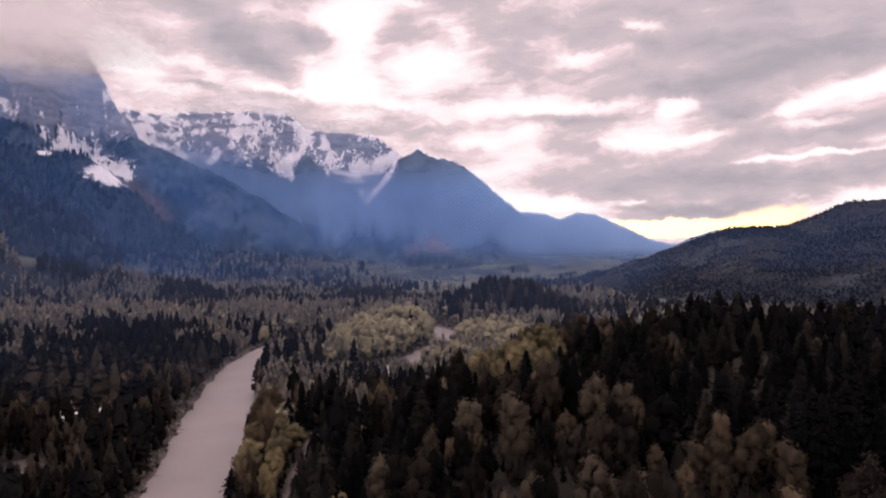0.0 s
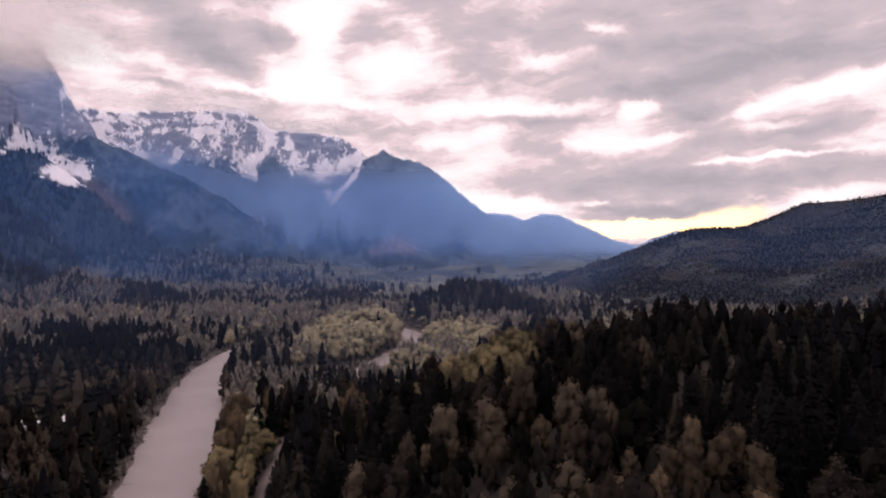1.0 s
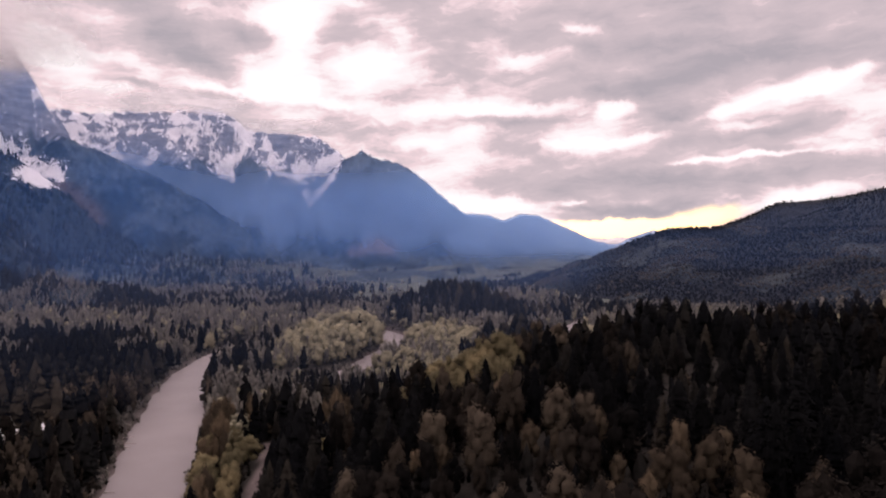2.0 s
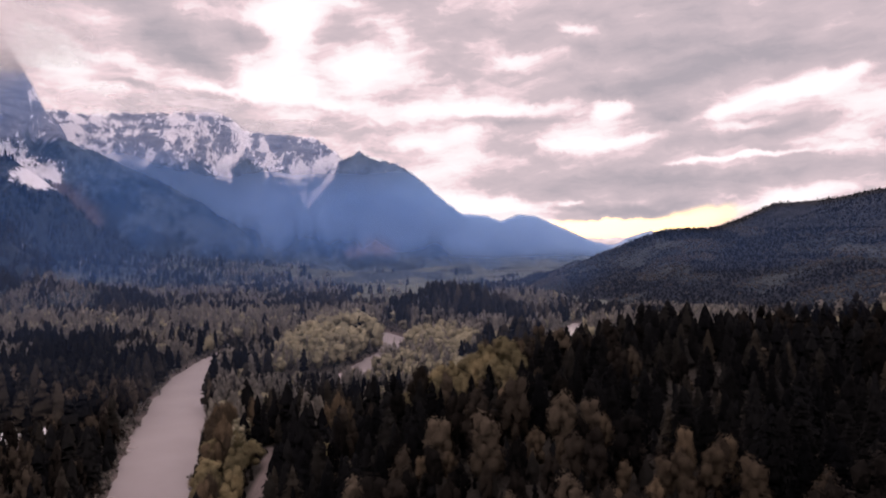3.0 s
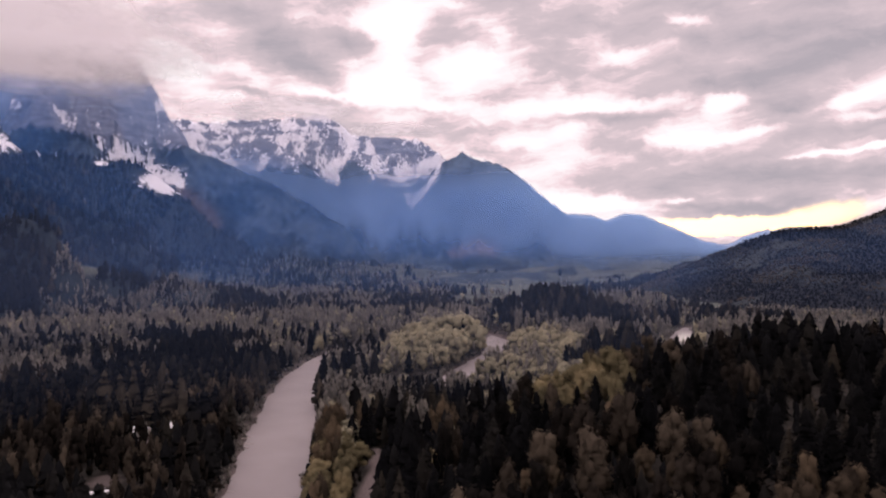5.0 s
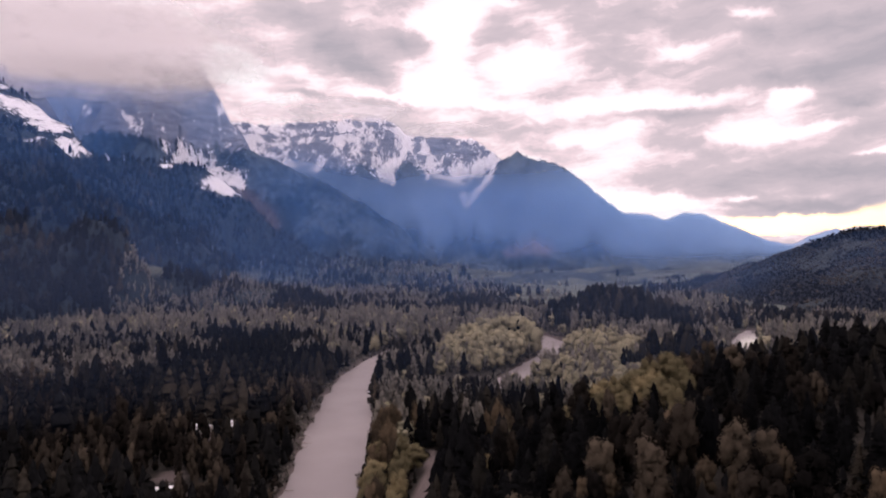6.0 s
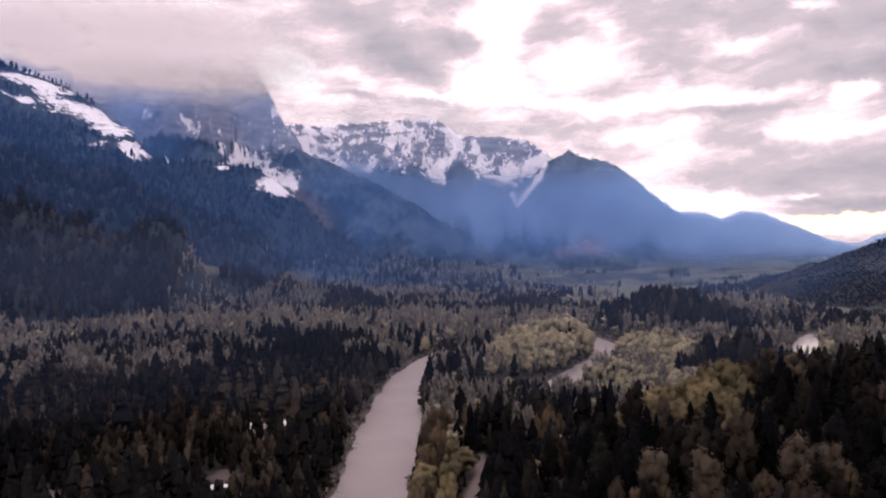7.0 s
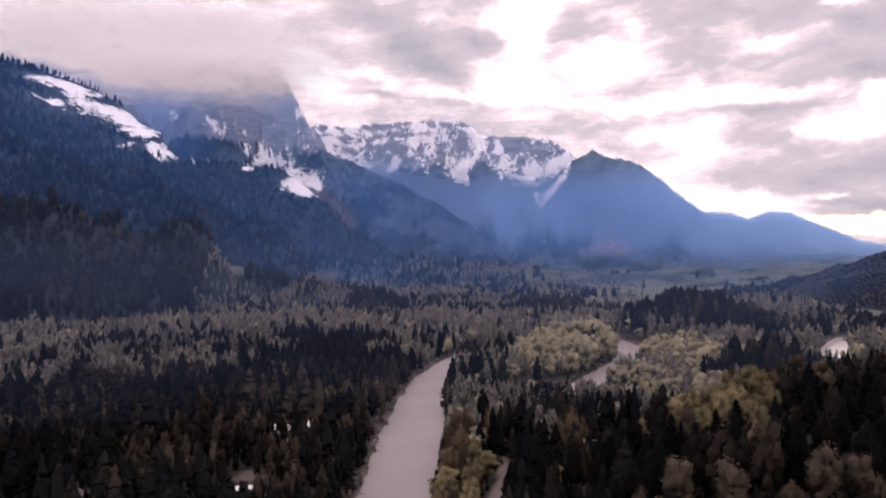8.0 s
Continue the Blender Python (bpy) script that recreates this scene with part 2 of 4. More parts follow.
    return shade(m, base, 0.9, crowns, 0.9, 9.0, spec=0.15)


def water_shader(m):
    """Silty river: milky grey, with a fine ripple."""
    p = place(m)
    ripple = m.noise(m.vmath("MULTIPLY", p, (1.0, 0.45, 1.0)), 0.9, 4.0, 0.6, 0.5)
    broad = m.noise(p, 0.03, 3.0, 0.5)
    silt = m.ramp(broad, [(0.3, (0.215, 0.190, 0.188)), (0.7, (0.25, 0.222, 0.218))])
    return shade(m, silt, 0.5, ripple, 0.35, 0.10, spec=0.12)


def mist(name, colour, alpha):
    """Thin mist or cloud: mostly clear, the rest scatters what light there is."""
    def build(m):
        a, b = m.add("ShaderNodeBsdfDiffuse"), m.add("ShaderNodeBsdfTranslucent")
        for node in (a, b):
            m.put(node.inputs[0], (*colour, 1))
        both, clear, out = m.add("ShaderNodeMixShader"), m.add("ShaderNodeBsdfTransparent"), m.add("ShaderNodeMixShader")
        m.put(both.inputs[1], a.outputs[0]), m.put(both.inputs[2], b.outputs[0])
        m.put(out.inputs[0], alpha(m)), m.put(out.inputs[1], clear.outputs[0]), m.put(out.inputs[2], both.outputs[0])
        return out.outputs[0]
    return material(name, build)


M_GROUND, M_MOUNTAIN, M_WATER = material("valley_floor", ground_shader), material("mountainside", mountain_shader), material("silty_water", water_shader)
M_PAINT = material("pale_siding", lambda m: shade(m, m.ramp(m.noise(place(m), 1.2, 4.0), [(0.3, (0.50, 0.47, 0.43)), (0.7, (0.70, 0.67, 0.62))]), 0.7))
M_DARKWOOD = material("weathered_boards", lambda m: shade(m, m.ramp(m.noise(m.vmath("MULTIPLY", place(m), (4.0, 4.0, 0.6)), 1.5, 4.0), [(0.3, (0.09, 0.07, 0.055)), (0.7, (0.18, 0.145, 0.115))]), 0.85))
M_TIN = material("pale_metal_roof", lambda m: shade(m, m.ramp(m.noise(place(m), 0.7, 4.0, 0.6), [(0.3, (0.60, 0.60, 0.62)), (0.7, (0.82, 0.81, 0.81))]), 0.4, spec=0.5, metal=0.1))
M_SHINGLE = material("grey_shingles", lambda m: shade(m, m.ramp(m.noise(place(m), 2.5, 4.0, 0.7), [(0.3, (0.10, 0.10, 0.105)), (0.7, (0.22, 0.21, 0.21))]), 0.9))
M_PANE = material("window_glass", lambda m: shade(m, (0.03, 0.035, 0.045), 0.08, spec=0.6))
M_DRIFT = material("bleached_driftwood", lambda m: shade(m, m.ramp(m.noise(place(m), 2.0, 4.0), [(0.3, (0.32, 0.29, 0.26)), (0.7, (0.52, 0.48, 0.44))]), 0.85))


# ---- the lie of the land ----
def lattice(ix, iy, seed):
    h = (ix.astype(np.int64) * 374761393 + iy.astype(np.int64) * 668265263 + seed * 974634777) & 0x7FFFFFFF
    h = ((h ^ (h >> 13)) * 1274126177) & 0x7FFFFFFF
    return ((h ^ (h >> 16)) & 0xFFFF) / 65535.0


def grain(x, y, size, seed=1, octaves=4, gain=0.5):
    """Value noise, about -1 to 1."""
    total, weight, norm = 0.0, 1.0, 0.0
    x, y = np.asarray(x, float) / size, np.asarray(y, float) / size
    for k in range(octaves):
        ix, iy = np.floor(x), np.floor(y)
        u, v = x - ix, y - iy
        u, v = u * u * (3 - 2 * u), v * v * (3 - 2 * v)
        a, b = lattice(ix, iy, seed + k), lattice(ix + 1, iy, seed + k)
        c, d = lattice(ix, iy + 1, seed + k), lattice(ix + 1, iy + 1, seed + k)
        total = total + weight * (2 * ((a * (1 - u) + b * u) * (1 - v) + (c * (1 - u) + d * u) * v) - 1)
        norm += weight
        weight *= gain
        x, y = x * 2.03 + 17.1, y * 2.03 + 5.7
    return total / norm * 1.5


def ease(t):
    t = np.clip(t, 0, 1)
    return t * t * (3 - 2 * t)


def along(x, y, line):
    """Distance to a line of (x, y, value), and the value there."""
    best, value = np.full(np.shape(x), 1e9), np.zeros(np.shape(x))
    for (ax, ay, av), (bx, by, bv) in zip(line, line[1:]):
        ex, ey = bx - ax, by - ay
        t = np.clip(((x - ax) * ex + (y - ay) * ey) / (ex * ex + ey * ey), 0, 1)
        d = np.hypot(x - ax - t * ex, y - ay - t * ey)
        near = d < best
        best, value = np.where(near, d, best), np.where(near, av + t * (bv - av), value)
    return best, value


# river reaches: x, y, half width
RIVER = [
    [(-70, -500, 24), (-74, 60, 23), (-86, 210, 19), (-109, 318, 16), (-127, 405, 18.5), (-148, 505, 18), (-166, 600, 16.5), (-172, 680, 14), (-165, 770, 15), (-128, 850, 15), (-70, 908, 15), (-14, 915, 14), (4, 860, 14), (4, 812, 16)],
    [(262, 985, 4), (238, 925, 11), (218, 850, 14), (202, 790, 13), (165, 822, 12), (110, 850, 13), (40, 836, 16), (8, 805, 17), (1, 740, 14), (-20, 655, 15), (-42, 580, 13), (-58, 540, 5)],
]
OPEN_FLANK = [(-806, 1212, 0), (-730, 1270, 0)]
TRACK = [(-50, 60, 3), (-54, 200, 3.2), (-58, 285, 3.6), (-61, 340, 3.4), (-66, 375, 1.5)]
# yards, and gaps towards the camera so the houses show: x, y, radius
CLEARINGS = [(-200, 384, 13), (-184, 322, 7), (-169, 290, 12), (-163, 276, 8), (-181, 315, 9), (-206, 399, 13), (-193, 408, 11), (-226, 279, 7), (-248, 277, 7)]


def river_edge(x, y):
    """How far outside the water a place is (below 0: in it)."""
    edge = np.full(np.shape(x), 1e9)
    for reach in RIVER:
        d, w = along(x, y, reach)
        edge = np.minimum(edge, d - w)
    return edge + 2.0 * grain(x, y, 14, 31, 2)


def knoll(x, y):
    """The wooded hill close by, and a lower one across the loop of the river."""
    west = np.clip(x + 52, 0, 400)
    rise = 71 * (1 - np.exp(-west / 75)) * np.clip(1 - 0.0028 * np.clip(230 - y, 0, 400), 0.3, 1)
    shut = 1 - ease((y - (255 + 0.50 * np.clip(x, -50, 300))) / 125)
    rise = rise * shut * (1 - 0.24 * ease((x - 95) / 70)) + 3 * grain(x, y, 60, 3) * ease(west / 60) * shut
    far = 38 * np.exp(-(((x - 80) / 75) ** 2 + ((y - 975) / 100) ** 2))
    return rise + far


def land(x, y):
    far = np.hypot(x, y)
    z = 4.0 + 1.2 * grain(x, y, 90, 7) + 6 * ease((far - 1100) / 1500) * (1 + grain(x, y, 420, 9))
    z = z + knoll(x, y)
    edge = river_edge(x, y)
    return z * ease((edge + 3) / 12) - 2.5 * (1 - ease((edge + 4) / 9))


# ridges of the mountains: x, y, crest height
RIDGES = {
    "near_shoulder": dict(lines=[
        [(-2300, 600, 640), (-1835, 1396, 695), (-1683, 1787, 668), (-1616, 1979, 640), (-1595, 2059, 565), (-1534, 2105, 458), (-1443, 2227, 424), (-1346, 2402, 438), (-1242, 2513, 428), (-1128, 2566, 331), (-992, 2568, 192), (-816, 2576, 90)],
        [(-1500, 2120, 430), (-1220, 1960, 200), (-950, 1850, 60)]],
        spread=1.9, rough=0.42, power=1.15, apron=70, box=(-3000, -500, 300, 3100), step=15),
    "foothills": dict(lines=[[(-640, 1250, 26), (-560, 1230, 52), (-480, 1245, 44), (-420, 1260, 16)], [(-1150, 1650, 80), (-800, 1580, 52), (-600, 1530, 28)], [(100, 2620, 36), (380, 2520, 58), (700, 2480, 38)], [(-200, 2250, 26), (60, 2180, 44), (330, 2200, 26)], [(-900, 1420, 40), (-700, 1380, 46), (-500, 1420, 22)], [(-1000, 2150, 95), (-640, 1980, 62), (-330, 1930, 40), (-100, 1950, 22)],
        [(-700, 2500, 80), (-300, 2420, 50), (0, 2450, 24)], [(-1500, 1250, 90), (-1150, 1230, 40), (-950, 1250, 15)]],
        spread=3.2, rough=0.8, power=1.0, box=(-2200, 300, 700, 3000), step=16),
    "round_hill": dict(lines=[[(-960, 1200, 50), (-885, 1225, 84), (-817, 1258, 96), (-745, 1305, 88), (-640, 1375, 44)]],
        spread=1.3, rough=0.4, power=1.1, blunt=70, box=(-1250, -300, 900, 1750), step=12),
    "back_shoulder": dict(lines=[[(-2300, 2300, 900), (-2064, 2451, 852), (-2001, 2503, 828), (-1919, 2566, 735), (-1859, 2610, 600), (-1800, 2650, 480)]],
        spread=1.2, rough=1.2, power=1.2, box=(-2900, -1300, 1700, 3200), step=18),
    "cloudy_peak": dict(lines=[[(-2900, 2850, 900), (-2515, 2987, 963), (-2316, 3143, 990), (-2207, 3220, 1082), (-1974, 3368, 1249), (-1751, 3432, 1132), (-1616, 3443, 905), (-1557, 3470, 761), (-1486, 3392, 630)],
        [(-1486, 3392, 630), (-1366, 3117, 605), (-1204, 3129, 528), (-993, 3149, 435), (-783, 3156, 322), (-601, 3145, 190)], [(-1900, 3300, 1100), (-1700, 2950, 560), (-1500, 2750, 300)]],
        spread=1.15, rough=1.3, power=1.35, apron=120, box=(-3300, 0, 1900, 4100), step=16),
    "snowy_wall": dict(lines=[[(-2000, 3800, 880), (-1784, 3916, 872), (-1603, 3993, 850), (-1288, 4105, 880), (-984, 4136, 905), (-861, 4163, 866), (-790, 4177, 792), (-593, 4209, 780), (-409, 4181, 757), (-279, 4141, 668), (-198, 4096, 605)],
        [(-1305, 4047, 850), (-1080, 3853, 640), (-854, 3704, 500), (-591, 3552, 300)], [(-845, 4116, 790), (-645, 3898, 570), (-540, 3650, 385), (-450, 3383, 160)]],
        spread=1.0, rough=1.5, power=1.5, box=(-2300, 300, 3000, 4500), step=10),
    "round_mountain": dict(lines=[[(-269, 4020, 590), (-191, 3946, 612), (-135, 3898, 641), (-85, 3849, 602), (71, 3799, 556), (152, 3777, 500), (280, 3689, 371), (403, 3627, 268), (542, 3558, 182), (662, 3436, 78)],
        [(-135, 3898, 620), (-250, 3689, 460), (-330, 3480, 300), (-370, 3324, 150)], [(60, 3790, 545), (-20, 3520, 350), (-60, 3300, 160)], [(170, 3765, 480), (200, 3480, 270), (210, 3250, 100)], [(290, 3685, 365), (360, 3450, 210), (380, 3280, 90)]],
        spread=1.25, rough=1.1, power=1.1, apron=150, box=(-900, 1300, 1900, 4600), step=16),
    "far_ridge": dict(lines=[[(286, 4641, 319), (547, 4617, 319), (657, 4602, 307), (741, 4539, 270), (845, 4520, 315), (961, 4497, 297), (1062, 4423, 244), (1156, 4347, 193), (1245, 4270, 135), (1348, 4186, 110), (1700, 3950, 85)]],
        spread=1.9, rough=0.6, power=1.0, box=(0, 2000, 3500, 4850), step=22),
    "logged_hill": dict(lines=[[(442, 1847, 47), (499, 1781, 69), (537, 1717, 96), (587, 1701, 121), (672, 1669, 148), (797, 1613, 148), (865, 1519, 143), (986, 1383, 140), (1200, 1150, 142), (1500, 700, 150)],
        [(672, 1669, 132), (590, 1450, 82), (520, 1290, 40)]],
        spread=3.6, rough=0.5, power=1.0, box=(100, 2200, 300, 2300), step=13),
    "dark_hill": dict(lines=[[(1178, 2649, 144), (1241, 2508, 180), (1245, 2394, 210), (1298, 2309, 249), (1398, 2190, 253), (1451, 2034, 272), (1552, 1695, 284), (1800, 1200, 300)]],
        spread=3.0, rough=0.5, power=1.0, box=(500, 2700, 900, 3000), step=18),
}


def crest(name, x, y):
    r = RIDGES[name]
    fall = 1 - np.abs(grain(x, y, 190, 40, 4, 0.55))
    fine = 1 - np.abs(grain(x, y, 60, 47, 3, 0.6))
    z = np.full(np.shape(x), -60.0)
    for line in r["lines"]:
        d, top = along(x, y, line)
        d = np.hypot(d, r.get("blunt", 0)) - r.get("blunt", 0)
        d = d * (1 + 0.5 * r["rough"] * (fall - 0.6)) + 34 * r["rough"] * (1 - fine) * ease(d / 120)
        z = np.maximum(z, (top + 60) * np.clip(1 - d / (r["spread"] * (top + 60)), 0, 1) ** r["power"] - 60)
        if r.get("apron"):
            z = np.maximum(z, r["apron"] * np.clip(top / 500, 0, 1.3) * np.clip(1 - d / (420 + 2.6 * top), 0, 1) ** 2.0 * (1 + 0.35 * grain(x, y, 260, 53, 3)) - 6)
    return z + r["rough"] * 5 * grain(x, y, 35, 51, 3, 0.6) * ease((z + 5) / 60)


def surface(x, y):
    """Ground height with hills and mountains."""
    z = land(x, y)
    for name in RIDGES:
        x0, x1, y0, y1 = RIDGES[name]["box"]
        inside = (x > x0) & (x < x1) & (y > y0) & (y < y1)
        if inside.any():
            z[inside] = np.maximum(z[inside], crest(name, x[inside], y[inside]))
    return z


def sheet(name, xs, ys, height, mat, extra=None):
    gx, gy = np.meshgrid(xs, ys)
    gz = height(gx, gy)
    rows, cols = gx.shape
    points = np.column_stack((gx.ravel(), gy.ravel(), gz.ravel()))
    a = (np.arange(rows - 1)[:, None] * cols + np.arange(cols - 1)).ravel()
    faces = np.column_stack((a, a + 1, a + cols + 1, a + cols))
    ob = new(name, mesh_from(name, points, faces, mat, smooth=True))
    for key, values in (extra(gx, gy, gz) if extra else {}).items():
        ob.data.attributes.new(key, "FLOAT", "POINT").data.foreach_set("value", np.ascontiguousarray(values, np.float32).ravel())
    return ob


def mesh_from(name, points, faces, mat, smooth=False, tint=None, lie=None):
    mesh = bpy.data.meshes.new(name)
    faces = np.asarray(faces, np.int32)
    count, corners = faces.shape
    mesh.vertices.add(len(points))
    mesh.vertices.foreach_set("co", np.ascontiguousarray(points, np.float32).ravel())
    mesh.loops.add(count * corners)
    mesh.loops.foreach_set("vertex_index", faces.ravel())
    mesh.polygons.add(count)
    mesh.polygons.foreach_set("loop_start", np.arange(count, dtype=np.int32) * corners)
    mesh.polygons.foreach_set("use_smooth", np.full(count, smooth))
    mesh.materials.append(mat)
    if tint is not None:
        mesh.attributes.new("tint", "FLOAT", "POINT").data.foreach_set("value", np.ascontiguousarray(tint, np.float32))
    if lie is not None:
        mesh.attributes.new("lie", "FLOAT_VECTOR", "POINT").data.foreach_set("vector", np.ascontiguousarray(lie, np.float32).ravel())
    mesh.update(calc_edges=True)
    return mesh


def graded(marks):
    """Grid lines: (from, to, step), one stretch after another."""
    parts = [np.arange(a, b, s) for a, b, s in marks]
    return np.concatenate(parts + [[marks[-1][1]]])


# thinly wooded slopes of the low hill, and pale fields at its foot: x, y, half widths
OPEN_SLOPES = [(598, 1588, 72, 42), (655, 1545, 62, 34), (716, 1480, 42, 30), (537, 1588, 34, 26), (436, 1740, 44, 50), (722, 1225, 100, 42), (345, 1545, 90, 80), (850, 1340, 40, 30)]
FOOT_FIELDS = [(330, 1330, 95, 190), (240, 1420, 60, 120), (240, 1000, 78, 150)]


def within(x, y, patches):
    """How far inside any of the patches a place lies: 1 in the middle, 0 outside."""
    most = np.zeros(np.shape(x))
    for cx, cy, rx, ry in patches:
        most = np.maximum(most, np.exp(-(((x - cx) / rx) ** 2 + ((y - cy) / ry) ** 2) ** 2))
    return most


def meadow(x, y):
    """Open fields on the far valley floor."""
    far = ease((np.hypot(x, y) - 1000) / 350)
    flats = ease((0.125 - np.abs(x / np.maximum(y, 1) - 0.045)) / 0.04) * ease((np.hypot(x, y) - 1370) / 90) * (0.95 - 0.75 * ease((grain(x, 3.0 * y, 150, 88, 3) - 0.22) / 0.15))
    flats = np.maximum(flats, 0.75 * within(x, y, FOOT_FIELDS) * ease((grain(x, 1.6 * y, 80, 86, 3) + 0.12) / 0.15))
    return np.maximum(flats, far * ease((grain(x, y * 2.4, 210, 83, 3) - 0.12 + 0.6 * ease((y - 1700) / 500)) / 0.18))


def cleared(x, y):
    """Cleared patches on the low hill."""
    return ease((grain(x + 0.5 * y, 1.5 * y, 75, 77, 4, 0.65) - 0.16) / 0.12) * (1 - conifer_patch(x, y))


def conifer_patch(x, y):
    """Closed conifer stands on the low hill; the rest is budding wood and clearings."""
    thin = within(x, y, OPEN_SLOPES)
    return ease((0.9 * grain(x, 1.3 * y, 110, 57, 3, 0.5) + 0.34 - 0.75 * thin) / 0.16)


def bare_places(x, y, z):
    edge = river_edge(x, y)
    d, w = along(x, y, TRACK)
    bare = np.maximum(1 - ease((edge - 0.5) / 3), 1 - ease((d - w + 0.5) / 1.5))
    for yx, yy, r in CLEARINGS:
        bare = np.maximum(bare, 0.75 * (1 - ease((np.hypot(x - yx, y - yy) - 0.5 * r) / 4)))
    return {"bare": bare, "meadow": meadow(x, y)}


tagged(sheet("ground", graded([(-4600, -700, 90), (-700, -330, 14), (-330, -140, 4.5), (-140, -40, 2.5), (-40, 330, 4.5), (330, 800, 14), (800, 4600, 90)]),
             graded([(-1500, 0, 90), (0, 150, 12), (150, 560, 3.5), (560, 960, 4.5), (960, 1500, 14), (1500, 4900, 80)]), land, M_GROUND, bare_places),
       "wooded valley floor with gravelly river banks and a dirt track", "ground", kind="structure")


def river_mesh():
    points, faces = [], []
    for reach in RIVER:
        pts = []
        for (ax, ay, aw), (bx, by, bw) in zip(reach, reach[1:]):
            k = max(2, int(math.hypot(bx - ax, by - ay) / 8))
            pts += [(ax + (bx - ax) * i / k, ay + (by - ay) * i / k, aw + (bw - aw) * i / k) for i in range(k)]
        pts.append(reach[-1])
        for i, (px, py, w) in enumerate(pts):
            qx, qy, _ = pts[min(i + 1, len(pts) - 1)]
            rx, ry, _ = pts[max(i - 1, 0)]
            length = math.hypot(qx - rx, qy - ry)
            nx, ny = (qy - ry) / length, -(qx - rx) / length
            base = len(points)
            lift = 0.01 * RIVER.index(reach)
            points += [(px + nx * (w + 9) * s, py + ny * (w + 9) * s, lift) for s in (-1, -0.33, 0.33, 1)]
            if i:
                faces += [(base - 4 + j, base + j, base + j + 1, base - 3 + j) for j in range(3)]
    return mesh_from("river", np.array(points), np.array(faces), M_WATER, True)


tagged(new("river", river_mesh()), "silty grey river winding smoothly between wooded banks", "river", kind="structure")

# snow tongues and bare scree: x, height, half width along the faces
SNOW = {
    "near_shoulder": [[(-1628, 1804, 634, 7), (-1584, 1821, 606, 13), (-1563, 1865, 598, 9)], [(-1575, 1825, 598, 7), (-1497, 1763, 548, 5)], [(-1507, 1659, 536, 7), (-1481, 1650, 517, 5)], [(-1612, 1683, 609, 5), (-1623, 1756, 627, 6)],
                      [(-1500, 1836, 554, 9), (-1474, 1840, 537, 13), (-1445, 1864, 523, 18), (-1429, 1893, 510, 21), (-1363, 1842, 482, 13), (-1309, 1794, 447, 7)], [(-1272, 1768, 407, 12), (-1217, 1714, 377, 11), (-1189, 1706, 357, 4)],
                      [(-1195, 2522, 385, 12), (-1181, 2519, 371, 14), (-1140, 2504, 326, 10)], [(-1327, 2381, 421, 6), (-1310, 2385, 418, 5)]],
    "back_shoulder": [],
    "cloudy_peak": [[(-1651, 3071, 518, 9), (-1631, 3144, 547, 18), (-1618, 3235, 585, 21), (-1599, 3291, 628, 12), (-1578, 3342, 645, 8), (-1544, 3403, 641, 6)], [(-1653, 3103, 588, 7), (-1639, 3190, 610, 9)],
                    [(-1613, 3224, 528, 18), (-1476, 3062, 479, 22), (-1353, 3005, 436, 26), (-1300, 2980, 400, 12)], [(-1699, 3056, 684, 4), (-1684, 3037, 589, 4)], [(-1810, 3021, 697, 10), (-1778, 2991, 652, 10)],
                    [(-1869, 3000, 749, 5), (-1827, 3001, 676, 6)], [(-2063, 3024, 791, 6), (-2014, 2995, 756, 6)], [(-1768, 2726, 510, 8), (-1830, 2865, 529, 8)], [(-1595, 3440, 850, 10), (-1580, 3445, 800, 8)]],
    "snowy_wall": [[(-610, 575, 60), (-455, 520, 85), (-330, 600, 60)], [(-900, 600, 50), (-860, 540, 32), (-812, 470, 9)], [(-648, 290, 3), (-636, 262, 3)], [(-1050, 590, 50), (-1010, 540, 22)]],
    "round_mountain": [[(-259, 580, 16), (-287, 501, 24), (-345, 430, 36), (-399, 333, 9)], [(-480, 480, 26), (-430, 400, 28), (-405, 345, 10)], [(236, 300, 3), (226, 265, 3)]],
    "far_ridge": [], "foothills": [], "round_hill": [], "logged_hill": [], "dark_hill": [],
}
SCREE = {"cloudy_peak": [[(-1300, 2975, 380, 10), (-1239, 2957, 324, 22), (-1178, 2936, 260, 30), (-1130, 2920, 210, 18)]], "round_mountain": [[(-150, 3270, 105, 20), (-60, 3315, 128, 26), (20, 3315, 115, 24)]]}


def beside(x, y, z, line):
    """Distance on a mountain face to a line of (x, y, height, half width), in half widths."""
    best = np.full(np.shape(z), 1e9)
    for a, b in zip(line, line[1:]):
        ax, ay, az, aw = a
        ex, ey, ez, ew = (q - p for p, q in zip(a, b))
        t = np.clip(((x - ax) * ex + (z - az) * ez) / (ex * ex + ez * ez), 0, 1)
        d = np.sqrt((x - ax - t * ex) ** 2 + (z - az - t * ez) ** 2 + (0.16 * (y - ay - t * ey)) ** 2)
        best = np.minimum(best, d / (1.7 * (aw + t * ew)))
    return best


def tongues(name, x, y, z):
    """How deep in a snow tongue a place lies (0.8 in the middle, below 0.4 outside)."""
    deep = np.full(np.shape(z), -1.0)
    for line in SNOW[name]:
        if len(line[0]) == 4:
            share = beside(x, y, z, line)
        else:
            d, w = along(x, z, line)
            share = d / w
        deep = np.maximum(deep, 0.80 - 0.42 * share)
    return deep


